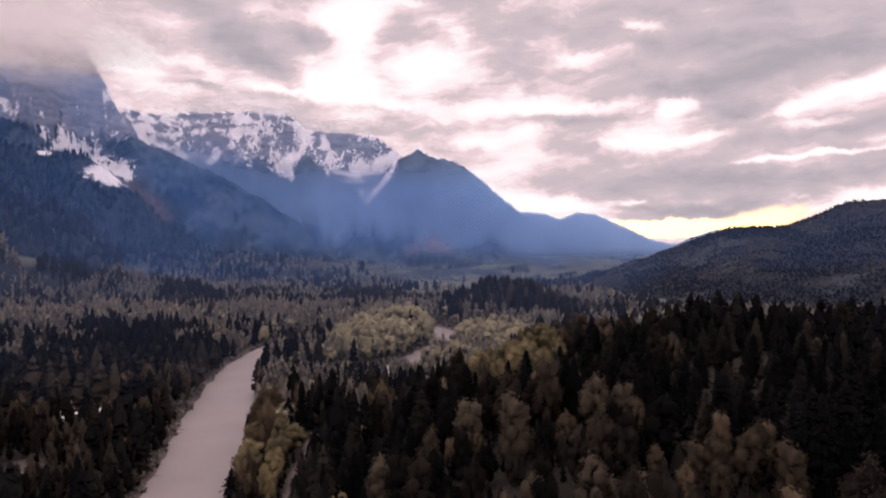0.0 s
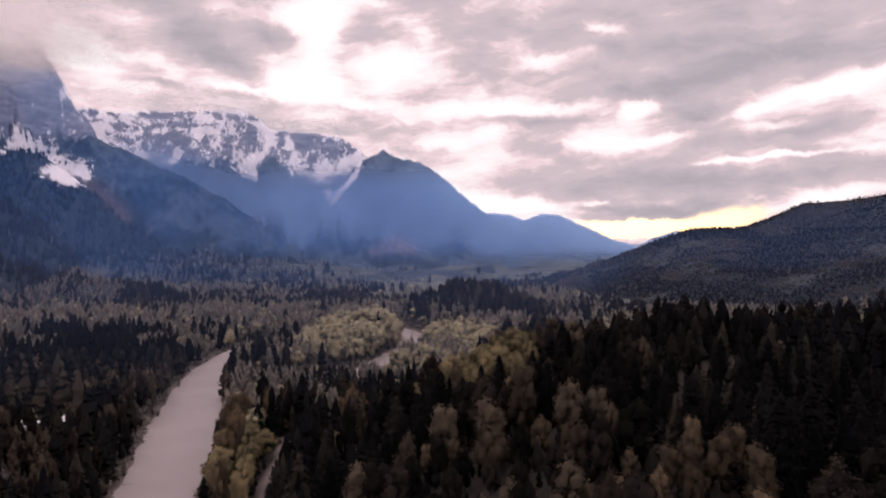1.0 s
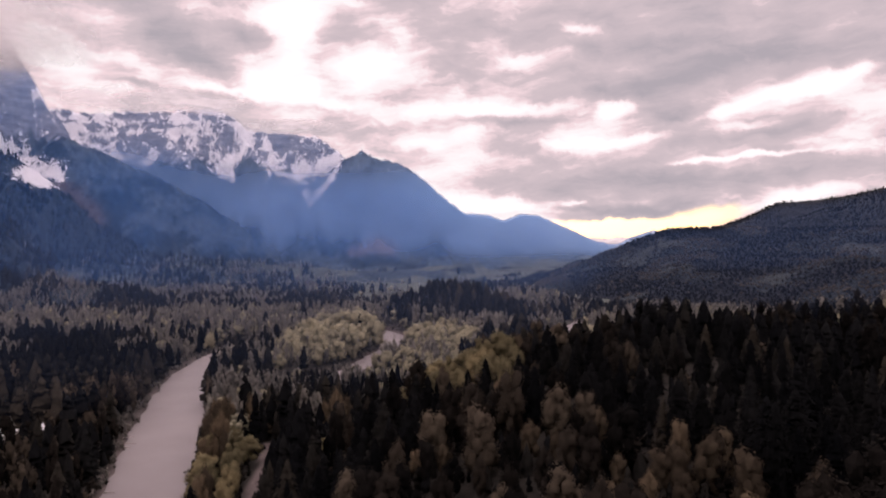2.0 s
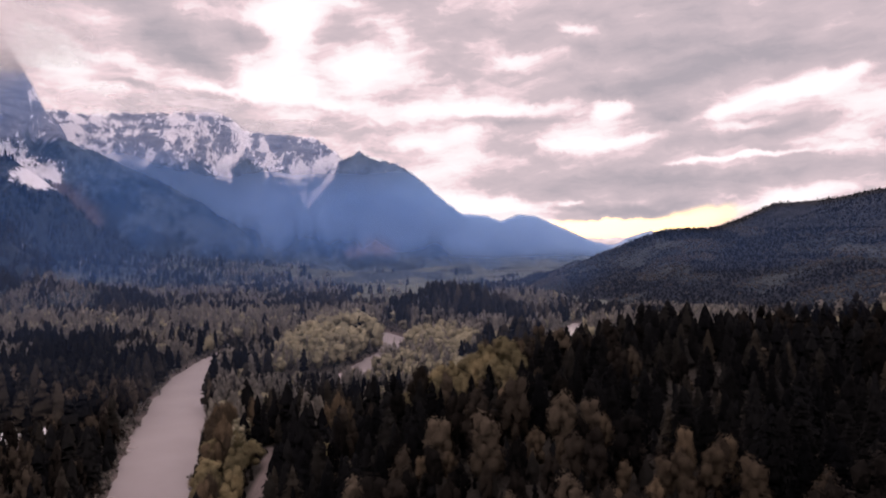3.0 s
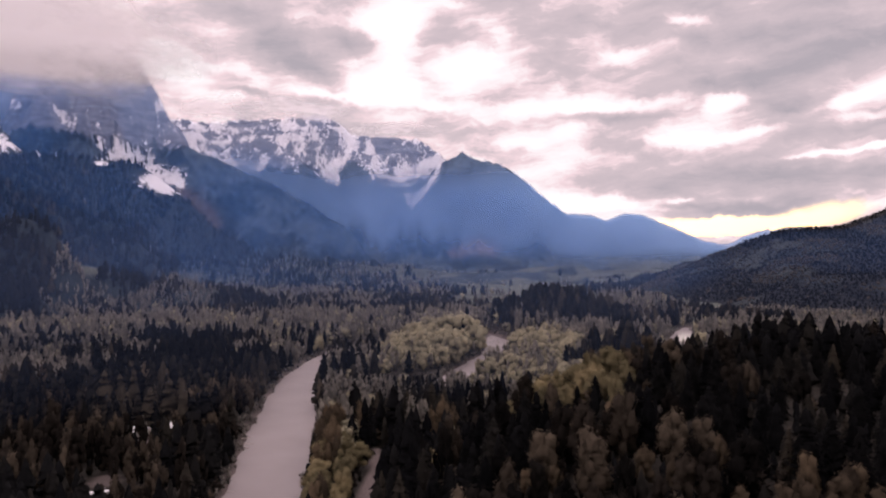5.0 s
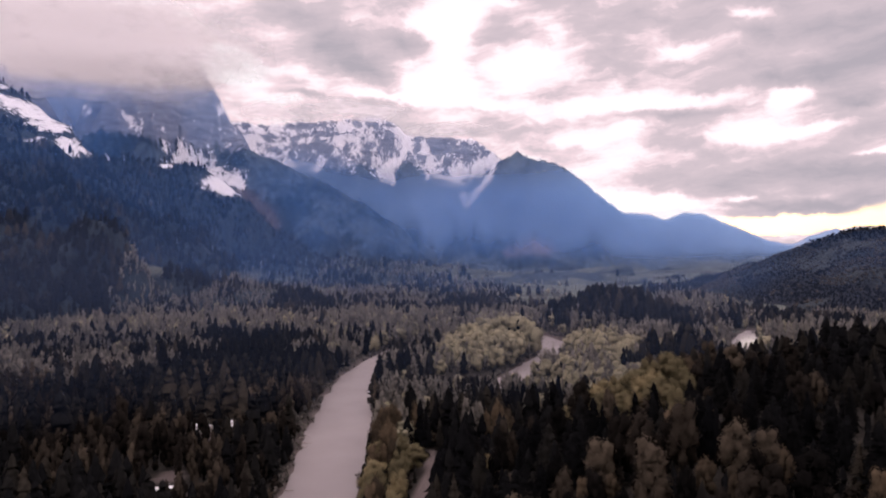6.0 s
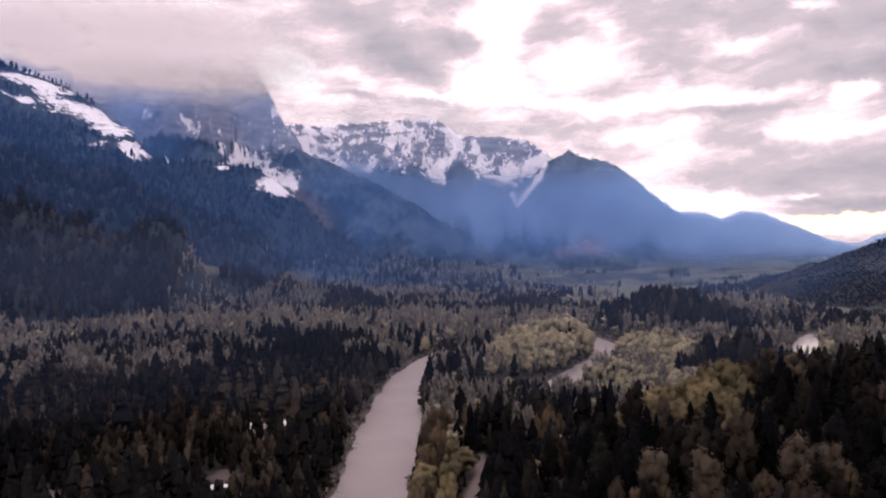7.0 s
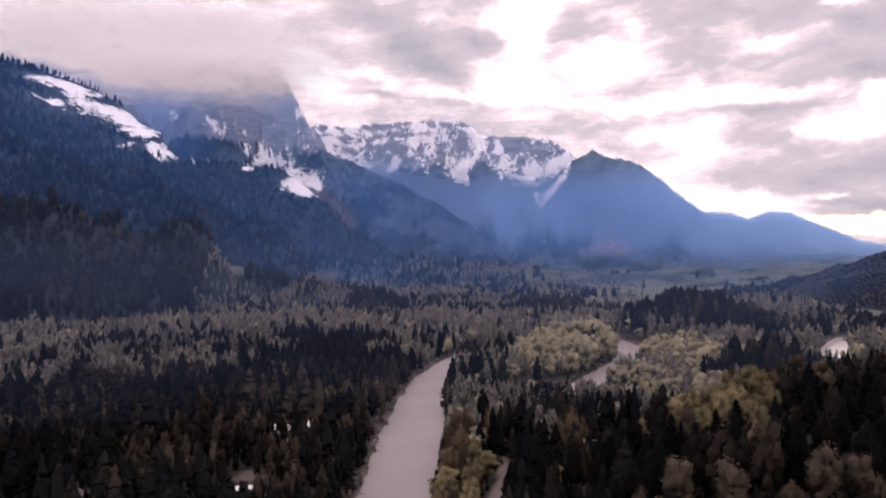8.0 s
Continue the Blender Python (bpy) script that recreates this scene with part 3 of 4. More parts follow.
def faces_of(name):
    def extra(x, y, z):
        gy, gx = np.gradient(z, y[:, 0], x[0])
        steep = np.hypot(gx, gy)
        rock = np.zeros_like(z)
        snow = np.full_like(z, -0.3)
        wild = grain(x, z * 1.6, 55, 61, 4, 0.6)
        if name == "snowy_wall":
            high = ease((z - 520 + 60 * grain(x, y, 150, 66)) / 90)
            rock = high
            ledge = 0.5 + 0.5 * np.sin(z / 11.5 + 3.0 * grain(x, y, 150, 70))
            gully = grain(x + 45 * grain(x, z, 120, 74, 2) + 0.25 * z, z * 0.32, 46, 75, 3)
            slant = grain(x + 0.9 * z, z, 85, 72, 3)
            snow = high * (0.36 + 0.24 * wild + 0.28 * slant + 0.42 * gully + 0.30 * (ledge - 0.5) * (0.3 + 0.7 * ease((-800 - x) / 200)) + 0.22 * ease((z - 680) / 100))
        if name in ("cloudy_peak", "back_shoulder"):
            rock = ease((z - 560 + 80 * wild) / 100)
            snow = rock * (0.05 + 0.42 * wild)
        if name == "round_mountain":
            snow = 0.30 * ease((z - 430) / 100) * (wild + 0.3)
        snow = np.maximum(snow, tongues(name, x, y, z) + (0.45 if name == "snowy_wall" else 0.25) * wild)
        scree, grass = np.zeros_like(z), np.zeros_like(z)
        for line in SCREE.get(name, []):
            scree = np.maximum(scree, (0.6 if name == "round_mountain" else 0.22) * (1 - ease((beside(x, y, z, line) - 0.4) / 0.9)))
        if RIDGES[name].get("apron") and name != "near_shoulder":
            grass = 0.85 * ease((100 - z) / 50) * ease((grain(x, 1.8 * y, 240, 79, 3) + 0.15) / 0.25)
        if name == "foothills":
            grass = np.where(x > -350, 0.85, 0.6) * ease((grain(x, 2.2 * y, 120, 85, 3) - 0.3 + 0.4 * ease((x + 450) / 200)) / 0.15)
        if name == "round_hill":
            grass = 0.8 * (1 - ease((np.abs(along(x, y, OPEN_FLANK)[0]) - 16) / 10))
        # how far shade among the trees darkens the ground colour of both hills
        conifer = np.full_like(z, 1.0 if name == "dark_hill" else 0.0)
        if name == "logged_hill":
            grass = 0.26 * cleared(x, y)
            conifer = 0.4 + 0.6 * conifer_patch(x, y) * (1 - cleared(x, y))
        # share of hazy paleness in the forest colour: low nearby, full far off
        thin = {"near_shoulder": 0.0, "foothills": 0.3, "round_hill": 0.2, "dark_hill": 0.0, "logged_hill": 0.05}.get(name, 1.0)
        return {"snow": snow, "rock": rock, "scree": scree, "grass": grass, "conifer": conifer, "open": np.full_like(z, thin)}
    return extra


TELL = {
    "near_shoulder": "forested blue mountain shoulder with snow patches", "back_shoulder": "snow-streaked rocky ridge half hidden in cloud",
    "cloudy_peak": "steep dark peak wrapped in low cloud", "snowy_wall": "long rock wall with snowy ledges and gullies",
    "round_mountain": "rounded blue forested mountain with a small summit knob", "far_ridge": "hazy far ridge at the valley's end",
    "round_hill": "small rounded wooded hill with an open grassy flank", "foothills": "low wooded foothills with open clearings", "logged_hill": "low hill with patchy cleared and wooded slopes", "dark_hill": "dark wooded hill behind the cleared slopes",
}
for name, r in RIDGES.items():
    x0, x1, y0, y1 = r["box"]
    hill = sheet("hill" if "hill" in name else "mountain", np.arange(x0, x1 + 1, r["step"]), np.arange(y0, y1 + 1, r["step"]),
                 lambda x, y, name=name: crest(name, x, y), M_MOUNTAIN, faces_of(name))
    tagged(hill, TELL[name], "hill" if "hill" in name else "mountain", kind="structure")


# ---- trees ----
def outward(pts):
    """Which way the needles of a cone face: out and a little up."""
    r = np.hypot(pts[:, 0], pts[:, 1])[:, None] + 1e-4
    n = np.column_stack((pts[:, 0], pts[:, 1], np.zeros(len(pts)))) / r * np.minimum(1, r / 0.03) * 0.85
    n[:, 2] += 0.55
    return n / np.linalg.norm(n, axis=1)[:, None]


def cone_body(rng, wide, rings, sides, share):
    """The dense inside of a conifer 1 high: ragged drooping tiers, narrowing to the tip."""
    pts, tris = [], []
    for k in range(rings):
        t = k / rings
        reach = (wide * (1 - t) ** 0.6 + 0.006) * share * rng.uniform(0.92, 1.08) * (0.72 if t < 0.1 else 1.0)
        turn = rng.uniform(0, 6.3)
        for j in range(sides):
            a = turn + 6.283 * (j + rng.uniform(-0.3, 0.3)) / sides
            r = reach * rng.uniform(0.8, 1.18)
            pts.append((math.cos(a) * r, math.sin(a) * r, 0.07 + 0.91 * t + rng.uniform(-0.25, 0.25) / rings - 0.35 * (r - reach)))
        if k:
            for j in range(sides):
                u, v = (k - 1) * sides + j, (k - 1) * sides + (j + 1) % sides
                tris += [(u, v, v + sides), (u, v + sides, u + sides)]
    pts.append((0, 0, 1.0))
    top = (rings - 1) * sides
    tris += [(top + j, top + (j + 1) % sides, len(pts) - 1) for j in range(sides)]
    return np.array(pts), np.array(tris)


def conifer(seed, rings, sides, boughs):
    """A conifer 1 high, some way off: its dense body and boughs that stand out from it."""
    rng = random.Random(seed)
    wide = rng.uniform(0.15, 0.21)
    body, net = cone_body(rng, wide, rings, sides, 0.9)
    pts, tris = [tuple(p) for p in body], [tuple(t) for t in net]
    for k in range(boughs):
        t = rng.uniform(0, 0.92)
        z, a = 0.10 + 0.86 * t, rng.uniform(0, 6.283)
        l = (wide * (1 - t) ** 0.6 + 0.010) * rng.uniform(0.95, 1.3)
        c, d = math.cos(a), math.sin(a)
        half, drop, b = l * 0.28, l * rng.uniform(0.3, 0.6), len(pts)
        pts += [(c * 0.3 * l, d * 0.3 * l, z + 0.01), (c * 0.7 * l - d * half, d * 0.7 * l + c * half, z - drop * 0.6), (c * l, d * l, z - drop), (c * 0.7 * l + d * half, d * 0.7 * l - c * half, z - drop * 0.6)]
        tris += [(b, b + 1, b + 2), (b, b + 2, b + 3)]
    pts = np.array(pts)
    return pts, np.array(tris), outward(pts)


def full_conifer(seed, sprays, size):
    """A conifer 1 high close by: a dense body, and short drooping sprays along uneven boughs."""
    rng = np.random.RandomState(seed)
    wide, boughs = rng.uniform(0.16, 0.21), 280
    body, net = cone_body(random.Random(seed), wide, 20, 9, 0.66)
    level = np.sort(rng.uniform(0, 1, boughs)) ** 1.15
    reach = (wide * (1 - level) ** 0.6 + 0.010) * rng.uniform(0.75, 1.2, boughs) * np.where(level < 0.1, 0.7, 1.0)
    angle = np.arange(boughs) * 2.4 + rng.uniform(-0.5, 0.5, boughs)
    pick = rng.choice(boughs, sprays, p=reach / reach.sum())
    out = rng.uniform(0.35, 1.0, sprays) ** 0.6
    turn = angle[pick] + rng.normal(size=sprays) * 0.22 / (0.4 + out)
    r = reach[pick] * out
    z = 0.08 + 0.89 * level[pick] - 0.42 * r * out + rng.normal(size=sprays) * 0.006
    spot = np.column_stack((np.cos(turn) * r, np.sin(turn) * r, z))
    s = (size * rng.uniform(0.6, 1.3, sprays) * (1.15 - 0.7 * level[pick]))[:, None]
    axis = np.column_stack((0.7 * np.cos(turn), 0.7 * np.sin(turn), -0.75 + 0.35 * rng.normal(size=sprays)))
    side = np.column_stack((-np.sin(turn), np.cos(turn), 0.5 * rng.normal(size=sprays)))
    pts = np.stack((spot - side * s * 0.6, spot + side * s * 0.6, spot + axis * s * 1.6), 1).reshape(-1, 3)
    every = np.concatenate((pts, body))
    return every, np.concatenate((np.arange(sprays * 3).reshape(-1, 3), net + len(pts))), np.concatenate((outward(np.repeat(spot, 3, 0)), outward(body)))


def trunk(height, radius, limbs=0, seed=0, sides=6, only=None):
    """A tapered trunk with its limbs, or one piece of it alone: -1 the trunk, 0 and up a limb."""
    rng = random.Random(seed)
    pts, tris = [], []

    def limb(number, a, b, ra, rb, k):
        a, b = Vector(a), Vector(b)
        q = (b - a).to_track_quat("Z", "Y")
        if only not in (None, number):
            return
        base = len(pts)
        for p, r in ((a, ra), ((a + b) / 2 + Vector((rng.uniform(-1, 1), rng.uniform(-1, 1), 0)) * (b - a).length * 0.04, (ra + rb) / 2), (b, rb)):
            pts.extend(tuple(p + q @ Vector((r * math.cos(6.283 * i / k), r * math.sin(6.283 * i / k), 0))) for i in range(k))
        for ring in (0, k):
            for i in range(k):
                u, v = base + ring + i, base + ring + (i + 1) % k
                tris.extend([(u, v, v + k), (u, v + k, u + k)])

    limb(-1, (0, 0, -0.06), (rng.uniform(-0.02, 0.02), rng.uniform(-0.02, 0.02), height), radius, radius * 0.25, sides)
    for i in range(limbs):
        a = 6.283 * (i + rng.uniform(-0.3, 0.3)) / limbs
        z = height * rng.uniform(0.3, 0.75)
        l = rng.uniform(0.2, 0.34)
        limb(i, (0, 0, z), (math.cos(a) * l, math.sin(a) * l, z + l * rng.uniform(0.6, 1.1)), radius * 0.45, radius * 0.12, 4)
    return np.array(pts), np.array(tris)


def knot(sides):
    """A small closed knot of twigs, the heart of a lobe."""
    bm = bmesh.new()
    if sides == 8:
        bmesh.ops.create_uvsphere(bm, u_segments=4, v_segments=2, radius=1.0)
    else:
        bmesh.ops.create_icosphere(bm, subdivisions=1 if sides == 20 else 2, radius=1.0)
    bmesh.ops.triangulate(bm, faces=bm.faces[:])
    bm.verts.index_update()
    pts, tris = np.array([v.co[:] for v in bm.verts]), np.array([[v.index for v in f.verts] for f in bm.faces])
    bm.free()
    return pts, tris


def broadleaf(seed, leaves, size, sides, most):
    """An upright, uneven crown 1 high: clumps of leaves round tall narrow lobes, with gaps between them."""
    rng = np.random.RandomState(seed)
    lobes = rng.randint(most - 3, most + 1)
    level = np.linspace(0.28, 0.84, lobes) + rng.uniform(-0.07, 0.07, lobes)
    reach = 0.19 * np.sqrt(np.clip(1 - ((level - 0.46) / 0.46) ** 2, 0.03, 1)) * rng.uniform(0.35, 1.15, lobes)
    angle = np.arange(lobes) * 2.4 + rng.uniform(-0.5, 0.5, lobes)
    centres = np.column_stack((np.cos(angle) * reach, np.sin(angle) * reach, level))
    radii = rng.uniform(0.075, 0.125, lobes) * (14 / lobes) ** 0.4
    tall = np.column_stack((np.ones(lobes), np.ones(lobes), rng.uniform(1.2, 1.9, lobes)))
    pick = rng.randint(0, lobes, leaves)
    d = rng.normal(size=(leaves, 3))
    d[:, 2] += 0.25
    d /= np.linalg.norm(d, axis=1)[:, None]
    spot = centres[pick] + d * tall[pick] * (radii[pick] * rng.uniform(0.7, 1.3, leaves) ** 0.7)[:, None]
    u = np.cross(d, rng.normal(size=(leaves, 3)))
    u /= np.linalg.norm(u, axis=1)[:, None] + 1e-9
    v = np.cross(d, u) + 0.6 * d * rng.uniform(-1, 1, (leaves, 1))
    s = size * rng.uniform(0.5, 1.35, (leaves, 1))
    pts = np.stack((spot - u * s - v * s * 0.6, spot + u * s - v * s * 0.5, spot + u * s * 0.1 + v * s * 1.1), 1).reshape(-1, 3)
    pts += rng.normal(size=pts.shape) * size * 0.25

    def facing(spots, lobe_way):
        crown = (spots - (0, 0, 0.45)) * (1.6, 1.6, 0.8)
        face = 0.45 * lobe_way + crown / (np.linalg.norm(crown, axis=1)[:, None] + 1e-6) + (0, 0, 0.25)
        return face / np.linalg.norm(face, axis=1)[:, None]

    ball, net = knot(sides)
    heart = centres[:, None] + ball[None] * tall[:, None] * radii[:, None, None] * rng.uniform(0.55, 1.0, (lobes, len(ball), 1))
    heart = heart.reshape(-1, 3)
    inner = (net[None] + (np.arange(lobes) * len(ball))[:, None, None] + leaves * 3).reshape(-1, 3)
    return np.concatenate((pts, heart)), np.concatenate((np.arange(leaves * 3).reshape(-1, 3), inner)), np.concatenate((np.repeat(facing(spot, d), 3, 0), facing(heart, np.tile(ball, (lobes, 1)))))


# stands of trees: x, y, half widths, share of conifers, share of fresh green among the rest
STANDS = [
    (-245, 545, 80, 78, 0.97, 0.1), (-520, 560, 100, 120, 0.35, 0.1), (-320, 380, 180, 110, 0.40, 0.05), (-190, 290, 60, 80, 0.68, 0.06), (-235, 235, 75, 55, 0.93, 0.05), (-134, 505, 14, 75, 0.3, 0.2),
    (-74, 305, 18, 42, 0.0, 1.0), (-56, 742, 42, 85, 0.0, 1.0), (-88, 640, 42, 60, 0.12, 0.5), (80, 960, 72, 85, 1.0, 0.1),
    (122, 668, 50, 45, 1.0, 0.1), (52, 725, 30, 75, 0.04, 0.9), (40, 560, 60, 70, 0.3, 0.7), (-38, 400, 28, 70, 0.95, 0.1), (-15, 240, 26, 26, 0.5, 0.2),
    (60, 143, 16, 14, 0.03, 0.1), (165, 245, 105, 140, 0.72, 0.0), (25, 240, 42, 90, 0.30, 0.1), (-5, 400, 45, 45, 0.55, 0.3), (-95, 410, 20, 55, 0.15, 0.5), (-160, 340, 12, 60, 0.4, 0.5), (-88, 530, 30, 45, 0.6, 0.2),
    (-560, 950, 330, 170, 0.14, 0.12), (-250, 950, 180, 160, 0.25, 0.2), (230, 620, 80, 120, 0.9, 0.1), (-210, 690, 30, 60, 0.3, 0.3),
]


# spring-green trees along the near hill's crest: x, y
CREST_GROVE = [(-12, 362, 0), (-2, 325, 0), (11, 292, 0), (30, 262, 0)]


def mixture(x, y):
    """Share of conifers, and of fresh green among the others, at each place."""
    free = ease((np.hypot(x, y) - 440) / 100) * np.where(x < -170, 1.6, 0.7)
    x, y = x + 26 * free * grain(x, y, 75, 21, 3), y + 34 * free * grain(x, y, 75, 24, 3)
    weight, cone, green = 0.25, 0.25 * np.clip(0.14 + 1.8 * grain(x, 1.7 * y, 170, 90, 3), 0.03, 0.95), 0.25 * 0.14
    for cx, cy, rx, ry, a, b in STANDS:
        w = 2.0 * np.exp(-1.2 * (((x - cx) / rx) ** 2 + ((y - cy) / ry) ** 2) ** 2)
        weight, cone, green = weight + w, cone + w * a, green + w * b
    cone = cone / weight
    far = ease((np.hypot(x, y) - 430) / 100)
    return cone * (1 - far) + far * np.maximum(0.85 * cone, ease(1.5 * cone - 0.25)), green / weight


def open_ground(x, y):
    """Where trees can stand."""
    d, w = along(x, y, TRACK)
    free = (river_edge(x, y) > 3.0) & (d > w + 2.2)
    for yx, yy, r in CLEARINGS:
        free &= np.hypot(x - yx, y - yy) > r
    return free


def scattered(x0, x1, y0, y1, spacing, seed):
    rng = np.random.RandomState(seed)
    gx, gy = np.meshgrid(np.arange(x0, x1, spacing), np.arange(y0, y1, spacing))
    gx, gy = gx.ravel() + rng.uniform(-0.48, 0.48, gx.size) * spacing, gy.ravel() + rng.uniform(-0.48, 0.48, gx.size) * spacing
    return gx, gy, rng


def planted(x0, x1, y0, y1, spacing, seed, keep):
    x, y, rng = scattered(x0, x1, y0, y1, spacing, seed)
    inside = keep(x, y) & open_ground(x, y) & ((meadow(x, y) < rng.uniform(0.15, 0.85, len(x))) | ((x < -250) & (surface(x, y) > land(x, y) + 4)))
    inside &= ~((x > 250) & (y > 900) & (x < 0.8 * y) & (surface(x, y) > land(x, y) + 4))
    inside &= (along(x, y, OPEN_FLANK)[0] > 20) & ((x > -900) | (tongues("near_shoulder", x, y, surface(x, y)) < 0.0))
    x, y = x[inside], y[inside]
    z = surface(x, y)
    cone, green = mixture(x, y)
    mixed = 55 * ease((x / y + 0.80) / 0.10) * (x < -250)
    cone = np.maximum(cone, np.where(x < -350, 0.95 * ease((z - land(x, y) - 105) / 40), 0.65 * ease((z - land(x, y) - 3 - mixed) / (12 + 0.4 * mixed))) * ease((np.hypot(x, y) - 700) / 200))
    wooded = ease((z - land(x, y) - 3) / 12)
    away, _ = along(x, y, CREST_GROVE)
    crest_green = 1 - ease((away - 13) / 9)
    cone = cone * (1 - 0.93 * crest_green) * (1 - 0.95 * np.exp(-(((x + 77) / 17) ** 2 + ((y - 300) / 58) ** 2) ** 2))
    green = np.maximum(green, crest_green) * (1 - 0.97 * ease((x + 45) / 40) * ease((420 - y) / 60) * (1 - crest_green)) * (1 - 0.97 * wooded) * (1 - 0.9 * ease((-118 - x) / 20) * ease((720 - y) / 60))
    cone = np.maximum(cone, ease((z - land(x, y) - 15 - mixed) / (15 + 0.4 * mixed)) * (((x < -350) & (z > 150)) | ((x > 900) & (y > 1300) & (z > 135))))
    cone = np.maximum(cone, 0.6 * ease((z - land(x, y) - 8) / 12) * (x > 150) * (y > 900))
    mound = np.exp(-(((x + 850) / 130) ** 2 + ((y - 1250) / 90) ** 2) ** 2)
    strips = np.clip(0.30 + 1.5 * grain(x + 0.2 * y, 2.6 * y, 170, 92, 3), 0.04, 0.97)
    back = ease((np.hypot(x, y) - 1080) / 200) * ease((250 - x) / 120)
    cone = cone * (1 - back) + back * np.maximum(np.maximum(strips, 0.8 * mound), np.where((np.hypot(x, y) > 1450) & (x < -500), 0.97, cone) * ease((z - land(x, y) - 45) / 25))
    cone = cone * (1 - 0.8 * np.exp(-(((x + 5) / 62) ** 2 + ((y - 610) / 120) ** 2) ** 4))
    cone = np.maximum(cone, 1.05 * mound)
    cone = cone * (1 - 0.85 * within(x, y, FOOT_FIELDS) * (grain(x, y, 60, 94, 2) < 0.15))
    east = ease((x - 32) / 26) * ease((430 - y) / 60) * (np.hypot(x - 60, y - 143) > 20)
    cone = np.maximum(cone, 0.78 * east)
    cone = np.maximum(cone, within(x, y, [(122, 668, 60, 48)]))
    cone = np.maximum(cone, 1.05 * ease((-0.60 - x / y) / 0.08) * ease((z - land(x, y) - 5) / 10) * ease((np.hypot(x, y) - 1000) / 150) * (1 - mound))
    roll = np.clip(0.4 * rng.uniform(0, 1, len(x)) + 0.6 * (0.5 + 0.75 * grain(x, y, 38, 93, 2)), 0, 1)
    kind = np.where(roll < cone, 0, np.where(rng.uniform(0, 1, len(x)) < green, 1, 2))
    kind = np.where((kind == 2) & (((x > -45) & (y < 420 - 80 * (x < -20)) & (np.hypot(x - 60, y - 143) > 22) & ~((x < 52) & (x > 0) & (y > 170) & (rng.uniform(0, 1, len(x)) < 0.28))) | ((x < -112) & (x > -430) & (y < 500))), 3, kind)
    kind = np.where((kind == 2) & (z > 125) & (x < -250), 3, kind)
    tall = np.where(kind == 0, rng.uniform(15, 31, len(x)), np.where(kind == 1, rng.uniform(13, 20, len(x)), rng.uniform(15, 26, len(x))))
    grove = np.exp(-(((x + 56) / 55) ** 2 + ((y - 742) / 110) ** 2) ** 2)
    tall *= 1 + 0.75 * (kind == 1) * grove
    shore = np.exp(-(((x + 48) / 55) ** 2 + ((y - 530) / 80) ** 2) ** 2)
    low = np.clip(0.178 * (632 - y) - 3.5, 2.5, 19) * rng.uniform(0.85, 1.05, len(x))
    tall = np.where(shore > 0.3, np.minimum(tall, low), tall)
    tall *= 1 - 0.64 * np.exp(-(((x - 190) / 42) ** 2 + ((y - 690) / 90) ** 2) ** 2)
    tall *= np.where((x > 330) & (y > 900), 0.5, 1.0)
    tall *= 1 + 0.45 * np.exp(-(((x - 122) / 56) ** 2 + ((y - 668) / 45) ** 2) ** 2) + 0.4 * (kind == 1) * np.exp(-(((x - 52) / 34) ** 2 + ((y - 725) / 80) ** 2) ** 2)
    hill = (x > -20) & (y < 420)
    tall = np.where(hill, np.where(kind == 0, 0.42 * tall + 7, np.where(kind == 3, 0.85 * tall, np.where(kind == 1, 0.9 * tall, 0.6 * tall))), tall)
    tall *= 0.9 + 0.25 * grain(x, y, 40, 95, 2)
    # tint drops on the hill's east: shade put into the tree colour
    # tint rises beyond 520 m, most for broadleaves: haze put into the colour
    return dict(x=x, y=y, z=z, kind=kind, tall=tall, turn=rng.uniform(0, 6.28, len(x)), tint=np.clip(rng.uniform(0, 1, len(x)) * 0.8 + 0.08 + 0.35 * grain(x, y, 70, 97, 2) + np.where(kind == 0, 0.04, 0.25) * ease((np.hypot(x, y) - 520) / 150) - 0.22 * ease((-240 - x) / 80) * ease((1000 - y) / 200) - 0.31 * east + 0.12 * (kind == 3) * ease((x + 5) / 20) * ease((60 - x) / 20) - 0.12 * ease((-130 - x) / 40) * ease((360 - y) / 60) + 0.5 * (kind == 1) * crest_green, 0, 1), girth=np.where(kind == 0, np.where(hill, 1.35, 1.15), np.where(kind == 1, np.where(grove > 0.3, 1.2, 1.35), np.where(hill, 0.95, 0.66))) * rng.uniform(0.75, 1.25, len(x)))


def chosen(trees, mask):
    return {k: v[mask] for k, v in trees.items()}


def forest(name, trees, shapes, mat, label, wide=1.0):
    """All trees of a far stand, as one mesh."""
    if not len(trees["x"]):
        return None
    which = np.arange(len(trees["x"])) % len(shapes)
    points, faces, tints, lies, base = [], [], [], [], 0
    for i, (pts, tris, lie) in enumerate(shapes):
        t = chosen(trees, which == i)
        k = len(t["x"])
        if not k:
            continue
        c, s = np.cos(t["turn"])[:, None], np.sin(t["turn"])[:, None]
        h, g = t["tall"][:, None], (t["tall"] * t["girth"] * wide)[:, None]
        px, py, pz = pts[:, 0][None], pts[:, 1][None], pts[:, 2][None]
        points.append(np.stack(((px * c - py * s) * g + t["x"][:, None], (px * s + py * c) * g + t["y"][:, None], pz * h + t["z"][:, None] - 0.3), 2).reshape(-1, 3))
        faces.append((tris[None] + (np.arange(k) * len(pts))[:, None, None] + base).reshape(-1, 3))
        nx, ny, nz = lie[:, 0][None], lie[:, 1][None], np.repeat(lie[:, 2][None], k, 0)
        lies.append(np.stack((nx * c - ny * s, nx * s + ny * c, nz), 2).reshape(-1, 3))
        tints.append(np.repeat(t["tint"], len(pts)))
        base += k * len(pts)
